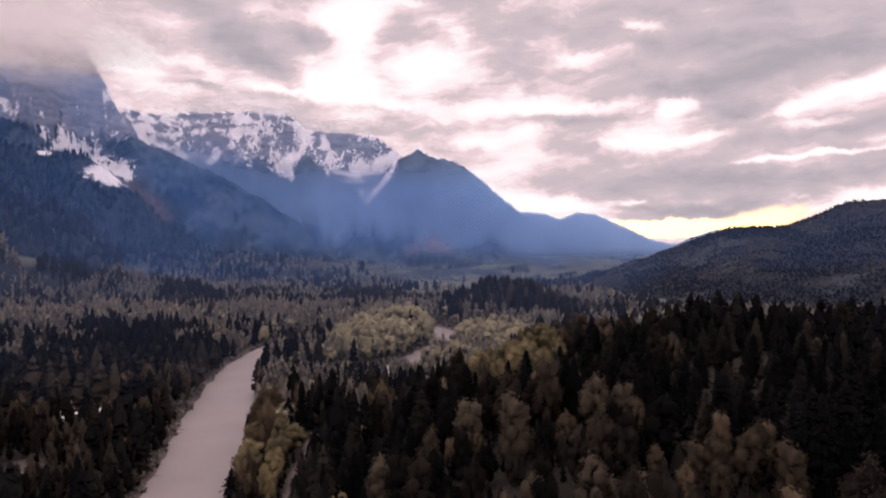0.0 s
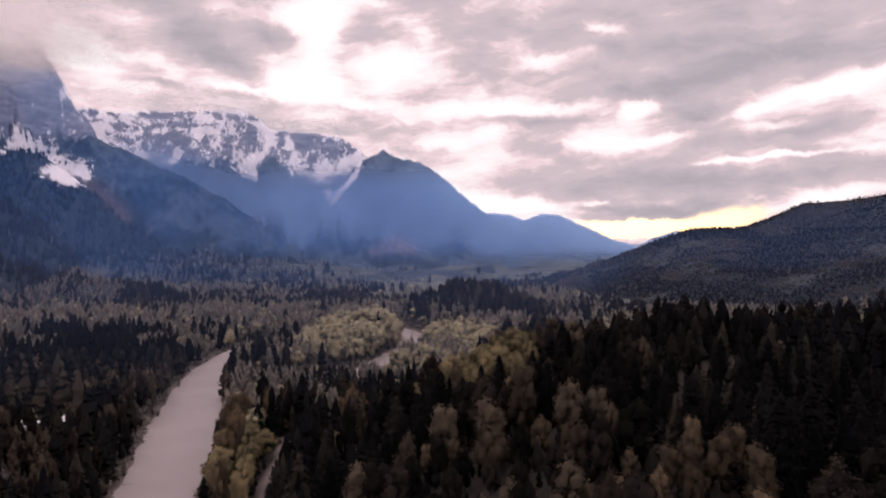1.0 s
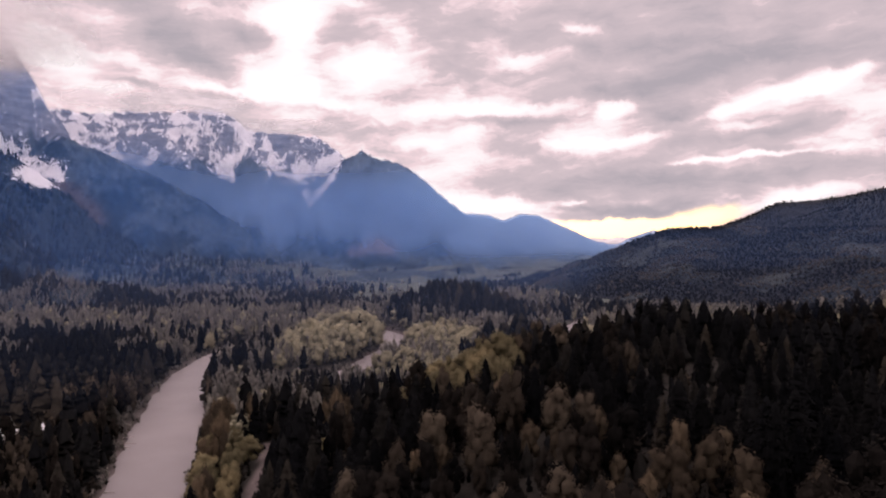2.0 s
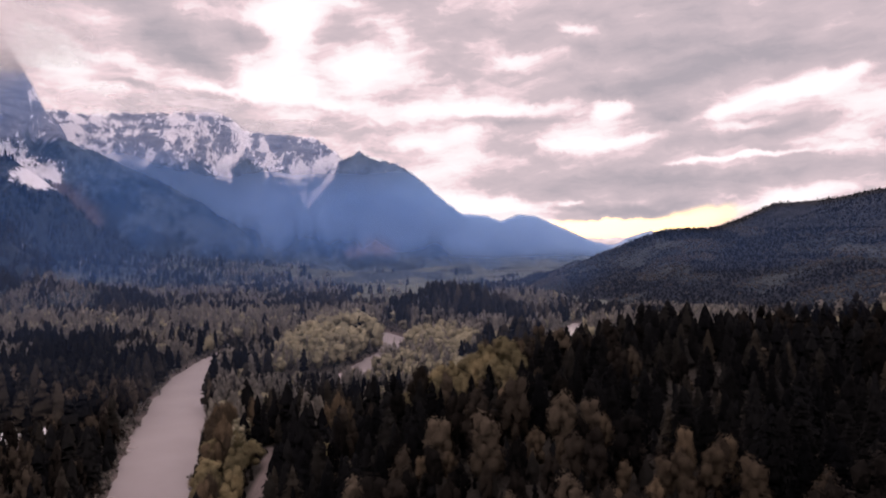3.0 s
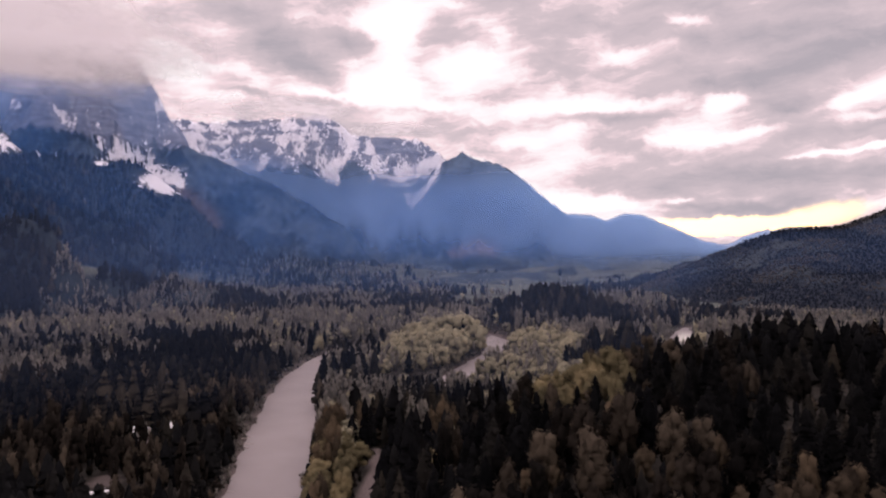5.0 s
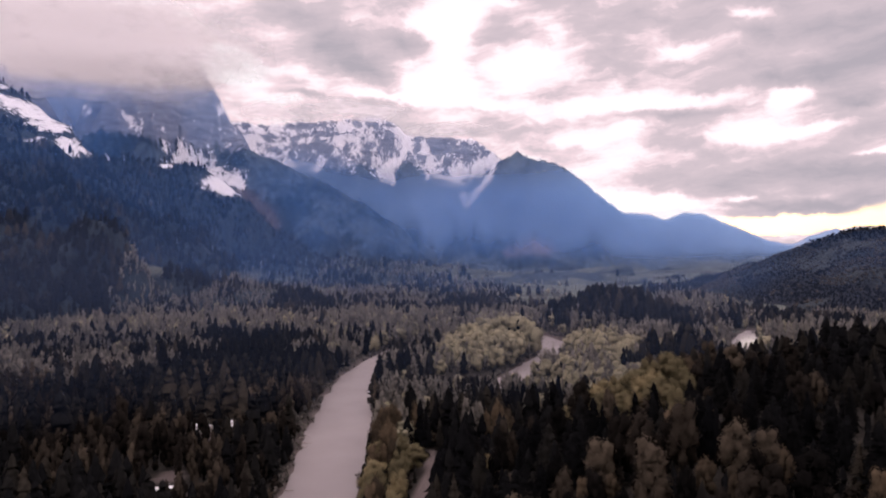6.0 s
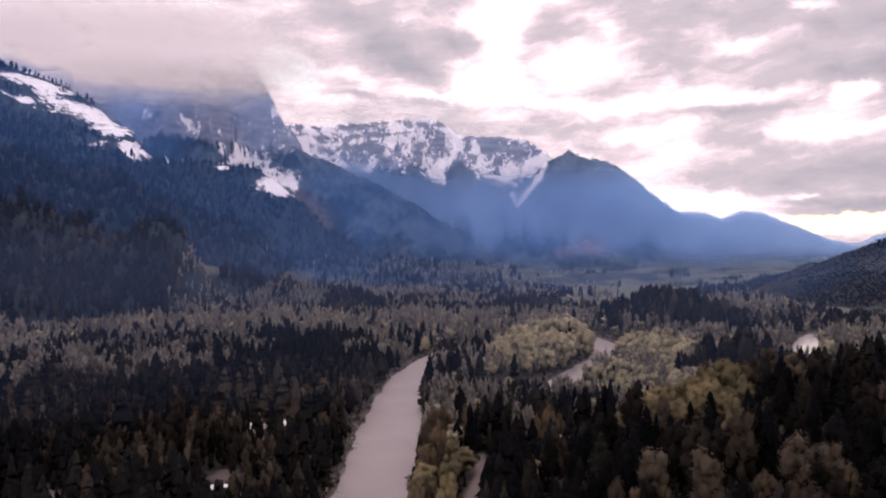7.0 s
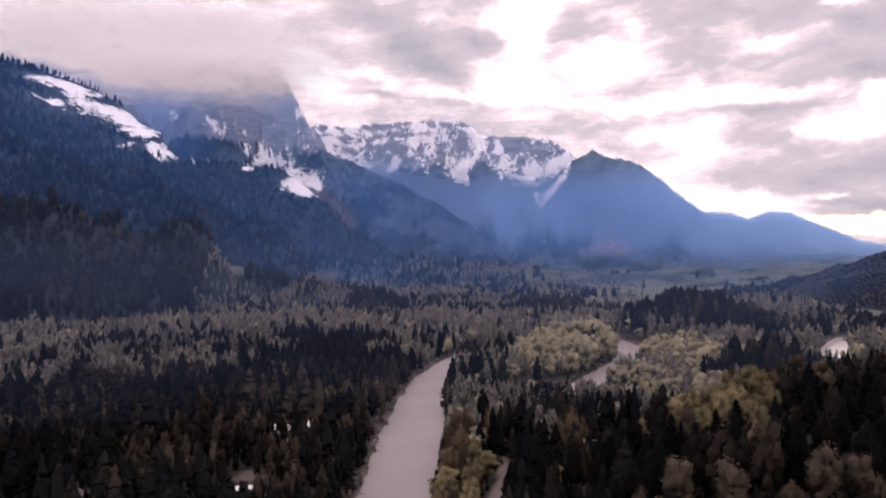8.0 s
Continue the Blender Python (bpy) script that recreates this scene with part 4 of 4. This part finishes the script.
    ob = new(name, mesh_from(name, np.concatenate(points), np.concatenate(faces), mat, tint=np.concatenate(tints), lie=np.concatenate(lies)))
    return tagged(ob, label, "forest", kind="stuff")


def wedge(near, far, slope=1.15):
    return lambda x, y: (np.hypot(x, y) >= near) & (np.hypot(x, y) < far) & (y > 40) & (np.abs(x + 0.12 * y) < slope * y)


CONES = {
    "near": [full_conifer(s, 1500, 0.023) for s in range(5)], "half": [conifer(s + 10, 10, 8, 46) for s in range(5)], "mid": [conifer(s + 20, 7, 6, 8) for s in range(5)],
    "far": [conifer(s + 40, 4, 5, 0) for s in range(5)],
}
BROADS = {
    "near": [broadleaf(s + 5, 2400, 0.0145, 20, 18) for s in range(4)], "half": [broadleaf(s + 10, 260, 0.031, 20, 14) for s in range(5)],
    "mid": [broadleaf(s + 15, 80, 0.044, 8, 11) for s in range(5)], "far": [broadleaf(s + 25, 16, 0.070, 8, 6) for s in range(5)],
}
LEAFY = {
    "near": [broadleaf(s + 5, 2600, 0.0155, 20, 19) for s in range(4)], "half": [broadleaf(s + 10, 380, 0.033, 20, 15) for s in range(5)],
    "mid": [broadleaf(s + 15, 150, 0.040, 20, 12) for s in range(5)], "far": [broadleaf(s + 25, 16, 0.070, 8, 6) for s in range(5)],
}


def part(name, mesh, parent, label=""):
    ob = new(name, mesh)
    ob.parent = parent
    return tagged(ob, label)


def model_tree(name, crown, stem, mat, label, category, group):
    tree = tagged(new(name), label, category, group)
    height, radius, limbs, seed = stem
    part("trunk", mesh_from("trunk", *trunk(height, radius, limbs, seed, 6, -1), M_BARK, True), tree)
    for i in range(limbs):
        part("limb", mesh_from("limb", *trunk(height, radius, limbs, seed, 6, i), M_BARK, True), tree)
    part("crown", mesh_from("crown", crown[0], crown[1], mat, lie=crown[2]), tree)
    return tree


def stand_of(trees, models, wide):
    """Trees that are things of their own: the first stands are the models, the rest are copies."""
    used = set()
    for i in range(len(trees["x"])):
        tree = models[i % len(models)]
        h, g = trees["tall"][i], trees["tall"][i] * trees["girth"][i] * wide
        m = pose(trees["x"][i], trees["y"][i], trees["z"][i] - 0.2, 0, 0, math.degrees(trees["turn"][i])) @ Matrix.Diagonal((g, g, h, 1))
        if tree.name in used:
            made = copy_thing(tree, Matrix.Identity(4))
            made.matrix_basis = m
        else:
            used.add(tree.name)
            tree["pose_index"] = i
            tree.matrix_basis = Matrix.Identity(4)
    for tree in models:
        if "pose_index" in tree:
            i = tree["pose_index"]
            h, g = trees["tall"][i], trees["tall"][i] * trees["girth"][i] * wide
            tree.matrix_basis = pose(trees["x"][i], trees["y"][i], trees["z"][i] - 0.2, 0, 0, math.degrees(trees["turn"][i])) @ Matrix.Diagonal((g, g, h, 1))
            del tree["pose_index"]


near = planted(-420, 420, 60, 560, 8.8, 11, wedge(95, 430))
# a few trees that stand out, three added over pale ground: x, y, kind, height
for tx, ty, kind, tall, girth in ((-184, 286, 1, 9, 0.75), (-201, 391, 2, 13, 0.75), (32, 222, 1, 17, 0.75), (-62, 262, 1, 13, 0.75), (42, 162, 3, 13, 1.0), (43, 168, 3, 14, 1.0), (43, 179, 3, 12, 1.0), (62, 146, 2, 14, 1.0), (68, 152, 2, 13, 1.0)):
    spot = dict(x=tx, y=ty, z=float(land(np.array([float(tx)]), np.array([float(ty)]))[0]), kind=kind, tall=tall, turn=0.4, tint=0.6, girth=girth)
    near = {k: np.append(v, spot[k]) for k, v in near.items()}
order = np.argsort(np.hypot(near["x"], near["y"]))
near = {k: v[order] for k, v in near.items()}
single = np.zeros(len(near["x"]), bool)
for k, most in ((0, 300), (1, 80), (2, 60), (3, 200)):
    single[np.flatnonzero(near["kind"] == k)[:most]] = True
alone, rest = chosen(near, single), chosen(near, ~single)

# trees of low tint, mostly on the east slope, take the darkened copies
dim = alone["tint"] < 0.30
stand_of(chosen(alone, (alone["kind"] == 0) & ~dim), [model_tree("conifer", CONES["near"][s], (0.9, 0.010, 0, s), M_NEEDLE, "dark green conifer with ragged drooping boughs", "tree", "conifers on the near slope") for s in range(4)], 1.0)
stand_of(chosen(alone, (alone["kind"] == 0) & dim), [model_tree("fir", CONES["near"][s + 1], (0.9, 0.010, 0, s), M_NEEDLE_SHADED, "conifer in a shaded copy of the needle colour, drooping boughs", "tree", "firs on the near slope") for s in range(4)], 1.0)
stand_of(chosen(alone, alone["kind"] == 1), [model_tree("broadleaf_tree", LEAFY["near"][s], (0.7, 0.022, 5, s + 9), M_SPRING, "broad tree in fresh olive-yellow spring leaf", "tree", "leafing trees") for s in range(3)], 1.0)
stand_of(chosen(alone, alone["kind"] == 2), [model_tree("budding_tree", BROADS["near"][s + 1], (0.75, 0.022, 6, s + 19), M_BARE, "brown budding tree with a thin twiggy crown", "tree", "budding trees") for s in range(3)], 1.0)
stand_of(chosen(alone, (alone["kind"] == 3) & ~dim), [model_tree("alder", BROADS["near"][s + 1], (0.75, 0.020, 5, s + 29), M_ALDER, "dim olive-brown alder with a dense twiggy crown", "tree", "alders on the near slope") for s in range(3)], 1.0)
stand_of(chosen(alone, (alone["kind"] == 3) & dim), [model_tree("evergreen_tree", BROADS["near"][s], (0.75, 0.020, 5, s + 39), M_ALDER_SHADED, "alder in a shaded copy of the twig colour, dense rounded crown", "tree", "evergreens on the near slope") for s in range(3)], 1.0)

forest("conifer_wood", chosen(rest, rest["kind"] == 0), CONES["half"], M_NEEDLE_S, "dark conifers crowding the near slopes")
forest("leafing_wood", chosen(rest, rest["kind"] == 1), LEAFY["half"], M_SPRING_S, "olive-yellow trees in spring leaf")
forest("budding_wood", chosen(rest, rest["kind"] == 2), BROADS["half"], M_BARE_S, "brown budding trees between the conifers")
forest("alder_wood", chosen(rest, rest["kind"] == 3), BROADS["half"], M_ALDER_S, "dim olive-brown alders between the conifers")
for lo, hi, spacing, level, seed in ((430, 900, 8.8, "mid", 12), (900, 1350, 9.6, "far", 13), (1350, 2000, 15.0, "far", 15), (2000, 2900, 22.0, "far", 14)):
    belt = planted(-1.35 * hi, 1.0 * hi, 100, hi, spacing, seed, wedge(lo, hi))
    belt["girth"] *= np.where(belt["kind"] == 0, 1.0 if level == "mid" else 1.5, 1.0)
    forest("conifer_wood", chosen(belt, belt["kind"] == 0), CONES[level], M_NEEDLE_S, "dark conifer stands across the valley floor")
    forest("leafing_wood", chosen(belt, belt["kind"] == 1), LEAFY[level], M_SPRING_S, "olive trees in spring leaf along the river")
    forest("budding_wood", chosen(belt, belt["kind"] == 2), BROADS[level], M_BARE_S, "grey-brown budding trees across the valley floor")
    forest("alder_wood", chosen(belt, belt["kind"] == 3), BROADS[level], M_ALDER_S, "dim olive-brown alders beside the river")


# ---- low cloud and haze ----
def cloud_alpha(m):
    g = m.vmath("SUBTRACT", m.add("ShaderNodeTexCoord").outputs["Generated"], (0.5, 0.5, 0.5))
    gx, gy, gz = m.split(g)
    r = m.math("ADD", m.math("POWER", m.math("MULTIPLY", m.math("ABSOLUTE", gx), 2.0), 2.0), m.math("POWER", m.math("MULTIPLY", m.math("ABSOLUTE", gz), 2.0), 2.0))
    wisps = m.noise(m.vmath("MULTIPLY", place(m), (1.0, 1.0, 1.7)), 0.006, 5.0, 0.55)
    return m.math("MULTIPLY", m.span(m.math("MULTIPLY_ADD", wisps, 0.9, m.math("SUBTRACT", 0.40, r)), 0.0, 0.75), 0.9)


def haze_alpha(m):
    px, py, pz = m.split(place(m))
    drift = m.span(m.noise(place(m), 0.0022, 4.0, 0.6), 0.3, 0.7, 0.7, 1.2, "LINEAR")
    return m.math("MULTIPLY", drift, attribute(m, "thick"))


def wisp_alpha(m):
    return m.math("MULTIPLY", m.math("MULTIPLY", cloud_alpha(m), 0.95), m.span(m.noise(m.vmath("MULTIPLY", place(m), (0.6, 0.6, 2.0)), 0.007, 3.0, 0.5), 0.3, 0.65))


M_CLOUD = mist("low_cloud", (0.92, 0.895, 0.90), cloud_alpha)
M_WISP = mist("cloud_wisp", (1.0, 0.97, 0.98), wisp_alpha)
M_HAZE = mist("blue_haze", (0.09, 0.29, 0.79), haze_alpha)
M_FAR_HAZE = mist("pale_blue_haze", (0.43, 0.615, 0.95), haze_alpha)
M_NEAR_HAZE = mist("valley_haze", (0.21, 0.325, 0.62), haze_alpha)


def low_cloud(x, y, z, wide, high, layers, label, mat):
    points, faces = [], []
    # the sheets are turned towards the camera and placed to fit its view
    turn = Matrix.Rotation(math.atan2(-x, y), 4, "Z")
    for k in range(layers):
        for j in range(13):
            for i in range(25):
                u, v = i / 12 - 1, j / 6 - 1
                bulge = 0.16 * high * noise.noise(Vector((u * 2 + k * 7, v * 2, x * 0.01)))
                points.append(tuple(Vector((x, y, z)) + turn @ Vector((u * wide, 0.25 * high * (k - layers / 2) + bulge + v * high * 0.4, v * high))))
        for j in range(12):
            for i in range(24):
                a = k * 325 + j * 25 + i
                faces.append((a, a + 1, a + 26, a + 25))
    return tagged(new("low_cloud", mesh_from("low_cloud", np.array(points), np.array(faces), mat, True)), label, "cloud", kind="stuff")


low_cloud(-1730, 2400, 885, 800, 290, 2, "soft grey cloud bank, camera-facing sheets before the peak", M_CLOUD)
low_cloud(-1233, 3910, 900, 600, 105, 1, "pale cap of cloud along the snowy ridge", M_WISP)
low_cloud(-500, 4071, 795, 330, 55, 1, "thin wisp of cloud on the ridge", M_WISP)


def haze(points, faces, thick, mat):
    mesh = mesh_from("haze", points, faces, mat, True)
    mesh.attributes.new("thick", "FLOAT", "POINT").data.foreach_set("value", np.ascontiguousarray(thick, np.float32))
    return tagged(new("haze", mesh), "translucent blue sheet standing in for haze before the slopes", "haze", kind="stuff")


BEARINGS = np.radians(np.arange(-62, 48.1, 0.25))
RANGES = np.arange(900, 4700, 25.0)


def skyline():
    """How steeply the mountains rise as seen from the camera, bearing by bearing."""
    b, r = np.meshgrid(BEARINGS, RANGES)
    return ((surface(r * np.sin(b), r * np.cos(b)) - 100) / r).max(axis=0)


SKYLINE = np.minimum(skyline() + np.where(BEARINGS < radians(21), 0.004, 0.0), np.where(BEARINGS < radians(-39), 0.30, 0.225))


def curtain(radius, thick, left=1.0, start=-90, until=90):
    """Added sheet standing in for haze: an arc round the camera, trimmed to its skyline."""
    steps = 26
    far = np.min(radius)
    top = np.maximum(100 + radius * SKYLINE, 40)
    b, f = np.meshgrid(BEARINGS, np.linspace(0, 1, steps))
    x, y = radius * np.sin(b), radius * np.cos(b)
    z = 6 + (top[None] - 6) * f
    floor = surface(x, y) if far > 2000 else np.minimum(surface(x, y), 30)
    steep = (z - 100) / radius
    # thickness is set by height and bearing to fit the camera's view
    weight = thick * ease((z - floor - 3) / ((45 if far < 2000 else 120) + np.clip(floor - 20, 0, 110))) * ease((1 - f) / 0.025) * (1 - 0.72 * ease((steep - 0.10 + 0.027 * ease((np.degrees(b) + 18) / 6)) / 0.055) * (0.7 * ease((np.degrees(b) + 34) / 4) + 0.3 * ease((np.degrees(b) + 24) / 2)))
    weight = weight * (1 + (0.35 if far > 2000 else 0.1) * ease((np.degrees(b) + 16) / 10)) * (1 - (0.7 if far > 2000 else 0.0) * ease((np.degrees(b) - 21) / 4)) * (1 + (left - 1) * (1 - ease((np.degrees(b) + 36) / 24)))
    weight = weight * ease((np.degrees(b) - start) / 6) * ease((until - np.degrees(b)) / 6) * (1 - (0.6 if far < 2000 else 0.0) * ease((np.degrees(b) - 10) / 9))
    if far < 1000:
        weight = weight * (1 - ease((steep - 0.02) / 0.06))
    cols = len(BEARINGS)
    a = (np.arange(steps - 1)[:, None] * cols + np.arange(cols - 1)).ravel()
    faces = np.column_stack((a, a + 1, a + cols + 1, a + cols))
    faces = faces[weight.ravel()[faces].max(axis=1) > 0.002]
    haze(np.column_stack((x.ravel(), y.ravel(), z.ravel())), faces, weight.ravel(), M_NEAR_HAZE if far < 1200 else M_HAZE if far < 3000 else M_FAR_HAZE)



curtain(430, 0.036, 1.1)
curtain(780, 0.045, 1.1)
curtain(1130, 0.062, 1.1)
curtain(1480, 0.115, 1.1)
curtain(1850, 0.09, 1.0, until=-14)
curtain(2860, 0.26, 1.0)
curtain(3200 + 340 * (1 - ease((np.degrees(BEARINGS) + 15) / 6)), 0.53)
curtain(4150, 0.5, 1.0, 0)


# ---- young growth under the trees ----
gx, gy, rng = scattered(-330, 330, 80, 460, 5.8, 78)
here = wedge(85, 440)(gx, gy) & open_ground(gx, gy)
gx, gy = gx[here], gy[here]
k = len(gx)
young = dict(x=gx, y=gy, z=land(gx, gy), tall=rng.uniform(2.5, 9.0, k), turn=rng.uniform(0, 6.28, k), tint=rng.uniform(0, 0.8, k), girth=rng.uniform(1.1, 1.8, k))
firs = rng.uniform(0, 1, k) < np.where(gx > -45, 0.92, 0.7)
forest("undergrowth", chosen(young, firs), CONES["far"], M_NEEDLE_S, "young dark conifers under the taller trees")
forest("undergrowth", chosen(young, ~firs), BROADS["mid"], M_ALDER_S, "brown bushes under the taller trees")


# ---- bushes along the water ----
gx, gy, rng = scattered(-220, 280, 180, 960, 3.6, 77)
shore = river_edge(gx, gy)
fit_here = (shore > 0.3) & (shore < 6) & (rng.uniform(0, 1, len(gx)) < 0.6)
gx, gy = gx[fit_here], gy[fit_here]
k = len(gx)
bushes = dict(x=gx, y=gy, z=land(gx, gy), tall=rng.uniform(2.0, 5.5, k), turn=rng.uniform(0, 6.28, k), tint=rng.uniform(0, 0.7, k), girth=rng.uniform(1.0, 1.7, k))
forest("bank_bushes", bushes, BROADS["far"], M_BARE_S, "brown bushes along the river banks")


# ---- woods on the mountain slopes ----
def slope_wood(name, spacing, low, high, seed, tall):
    x0, x1, y0, y1 = RIDGES[name]["box"]
    x, y, rng = scattered(x0, x1, y0, y1, spacing, seed)
    z, front = crest(name, x, y), crest(name, x, y - 25)
    low = low + (60 * ease((x / y + 0.80) / 0.10) if name == "near_shoulder" else 0)
    keep = (z > low) & (z < high + 60 * grain(x, y, 120, 5, 2)) & (z > land(x, y) + 3) & (z > front - 8) & (np.abs(x + 0.12 * y) < 1.1 * y) & (grain(x, y, 70, 8, 3) > -0.55) & (tongues(name, x, y, z) < 0.0)
    x, y, z = x[keep], y[keep], z[keep]
    k = len(x)
    trees = dict(x=x, y=y, z=z, tall=rng.uniform(0.6, 1.1, k) * tall, turn=rng.uniform(0, 6.28, k), tint=np.clip(rng.uniform(0, 0.8, k), 0, 1), girth=rng.uniform(0.9, 1.3, k) * (2.6 if name == "dark_hill" else 1.0))
    forest("slope_wood", trees, [conifer(s + 60, 3, 5, 0) for s in range(3)], M_NEEDLE_S, "dark conifer forest covering the mountain slope")


slope_wood("near_shoulder", 17, 6, 690, 21, 22)
slope_wood("cloudy_peak", 27, 60, 560, 22, 16)
slope_wood("round_mountain", 25, 40, 600, 23, 13)


def mixed_hill(name, spacing, seed):
    """Patchy woods on the low hill: dark clumps, pale budding trees and open strips."""
    x0, x1, y0, y1 = RIDGES[name]["box"]
    x, y, rng = scattered(x0, x1, y0, y1, spacing, seed)
    z, front = crest(name, x, y), crest(name, x, y - 25)
    keep = (z > land(x, y) + 3) & (z > front - 8) & (x < 0.8 * y) & (y > 900) & (cleared(x, y) < rng.uniform(0.3, 1.2, len(x)))
    x, y, z = x[keep], y[keep], z[keep]
    k = len(x)
    stand = conifer_patch(x, y)
    dark = rng.uniform(0, 1, k) < 0.06 + 0.9 * stand
    patch = 0.5 + 0.9 * grain(x, y, 60, 58, 2)
    trees = dict(x=x, y=y, z=z, tall=rng.uniform(3.6, 5.6, k), turn=rng.uniform(0, 6.28, k), tint=np.clip(np.where(dark, 0.10 + 0.3 * patch, 0.60 + 0.4 * patch) + rng.uniform(-0.1, 0.1, k), 0, 1), girth=np.where(dark, rng.uniform(3.0, 4.2, k), rng.uniform(2.0, 2.8, k)))
    forest("slope_wood", chosen(trees, dark), CONES["far"], M_NEEDLE_S, "dark clumps of conifers on the low hill")
    forest("slope_wood", chosen(trees, ~dark), BROADS["far"], M_ALDER_S, "dull brown budding trees on the low hill")


mixed_hill("logged_hill", 7.5, 25)
slope_wood("dark_hill", 13, 10, 400, 24, 7)


# ---- houses, yards and driftwood ----
def box_mesh(name, size, centre, mat, bevel=0.04):
    bm = bmesh.new()
    bmesh.ops.create_cube(bm, size=1.0, matrix=Matrix.Translation(centre) @ Matrix.Diagonal((*size, 1)))
    bmesh.ops.bevel(bm, geom=bm.edges[:], offset=bevel, segments=1, affect="EDGES")
    mesh = bpy.data.meshes.new(name)
    bm.to_mesh(mesh)
    bm.free()
    mesh.materials.append(mat)
    return mesh


def gable_roof(name, length, width, eaves, ridge, mat, over=0.5, thick=0.22):
    l, w = length / 2 + over, width / 2 + over
    drop = over * (ridge - eaves) / (width / 2)
    low = eaves - drop
    pts = [(-l, -w, low), (l, -w, low), (l, 0, ridge), (-l, 0, ridge), (-l, w, low), (l, w, low)]
    pts += [(x, y, z + thick) for x, y, z in pts]
    faces = [(0, 3, 2, 1), (3, 4, 5, 2), (6, 7, 8, 9), (9, 8, 11, 10), (0, 1, 7, 6), (4, 10, 11, 5), (0, 6, 9, 3), (3, 9, 10, 4), (1, 2, 8, 7), (2, 5, 11, 8)]
    return mesh_from(name, np.array(pts), np.array(faces), mat)


def house(x, y, turn, length, width, eaves, ridge, wall_mat, roof_mat, label, windows=3):
    z = float(surface(np.array([x]), np.array([y]))[0])
    home = tagged(new("house"), label, "house", "houses by the river")
    home.matrix_basis = pose(x, y, z - 0.05, 0, 0, turn)
    body = part("wall", box_mesh("wall", (length, width, eaves + 0.3), (0, 0, eaves / 2 - 0.15), wall_mat), home)
    gable = np.array([(s * length / 2, t, h) for s in (-1, 1) for t, h in ((-width / 2, eaves), (width / 2, eaves), (0, ridge - 0.05))])
    part("gable", mesh_from("gable", gable, np.array([(0, 2, 1), (3, 4, 5)]), wall_mat), home)
    part("roof", gable_roof("roof", length, width, eaves, ridge, roof_mat), home)
    for side in (-1, 1):
        for i in range(windows):
            wx = length * ((i + 0.5) / windows - 0.5)
            win = part("window", box_mesh("window", (1.4, 0.10, 1.2), (wx, side * (width / 2 + 0.03), eaves * 0.55), M_PAINT, 0.02), home, "framed window")
            part("pane", box_mesh("pane", (1.15, 0.04, 0.95), (wx, side * (width / 2 + 0.09), eaves * 0.55), M_PANE, 0.01), win)
    part("door", box_mesh("door", (0.10, 1.0, 2.05), (length / 2 + 0.03, width * 0.2, 1.03), M_DARKWOOD, 0.02), home)
    part("chimney", box_mesh("chimney", (0.7, 0.7, 1.6), (length * 0.2, width * 0.15, ridge), M_SHINGLE, 0.03), home)
    return home


house(-169, 290, 25, 7.5, 6, 2.7, 5.2, M_PAINT, M_TIN, "small pale house with a bright metal gable roof")
house(-206, 400, -10, 10, 7, 2.8, 5.0, M_PAINT, M_TIN, "pale house with a light roof among conifers", 2)
house(-193, 409, 70, 8, 6, 2.8, 4.8, M_DARKWOOD, M_TIN, "brown board cabin with a light metal roof", 2)
house(-226, 279, 20, 8, 6, 2.6, 4.6, M_DARKWOOD, M_TIN, "small board cabin with a light roof between trees", 2)
house(-248, 277, -25, 8, 6, 2.6, 4.6, M_PAINT, M_SHINGLE, "small pale cabin with a grey shingle roof", 2)


def log(x, y, z, turn, length, radius, seed):
    pts, tris = trunk(length, radius, 2, seed)
    wood = new("driftwood_log", mesh_from("driftwood_log", pts, tris, M_DRIFT, True))
    wood.matrix_basis = pose(x, y, z, 86, 0, turn)
    return tagged(wood, "bleached driftwood log lying on the river bank", "log", "driftwood")


for i, (x, y, turn, length) in enumerate(((-145.5, 399, 70, 7), (-148, 402, 110, 6), (-143, 391, 60, 5), (-108, 443, -75, 6), (-107, 440, -60, 5), (-126, 318, 80, 5))):
    zz = float(surface(np.array([x]), np.array([y]))[0])
    log(x, y, max(zz, 0.0) + 0.25, turn, length, 0.32, i)
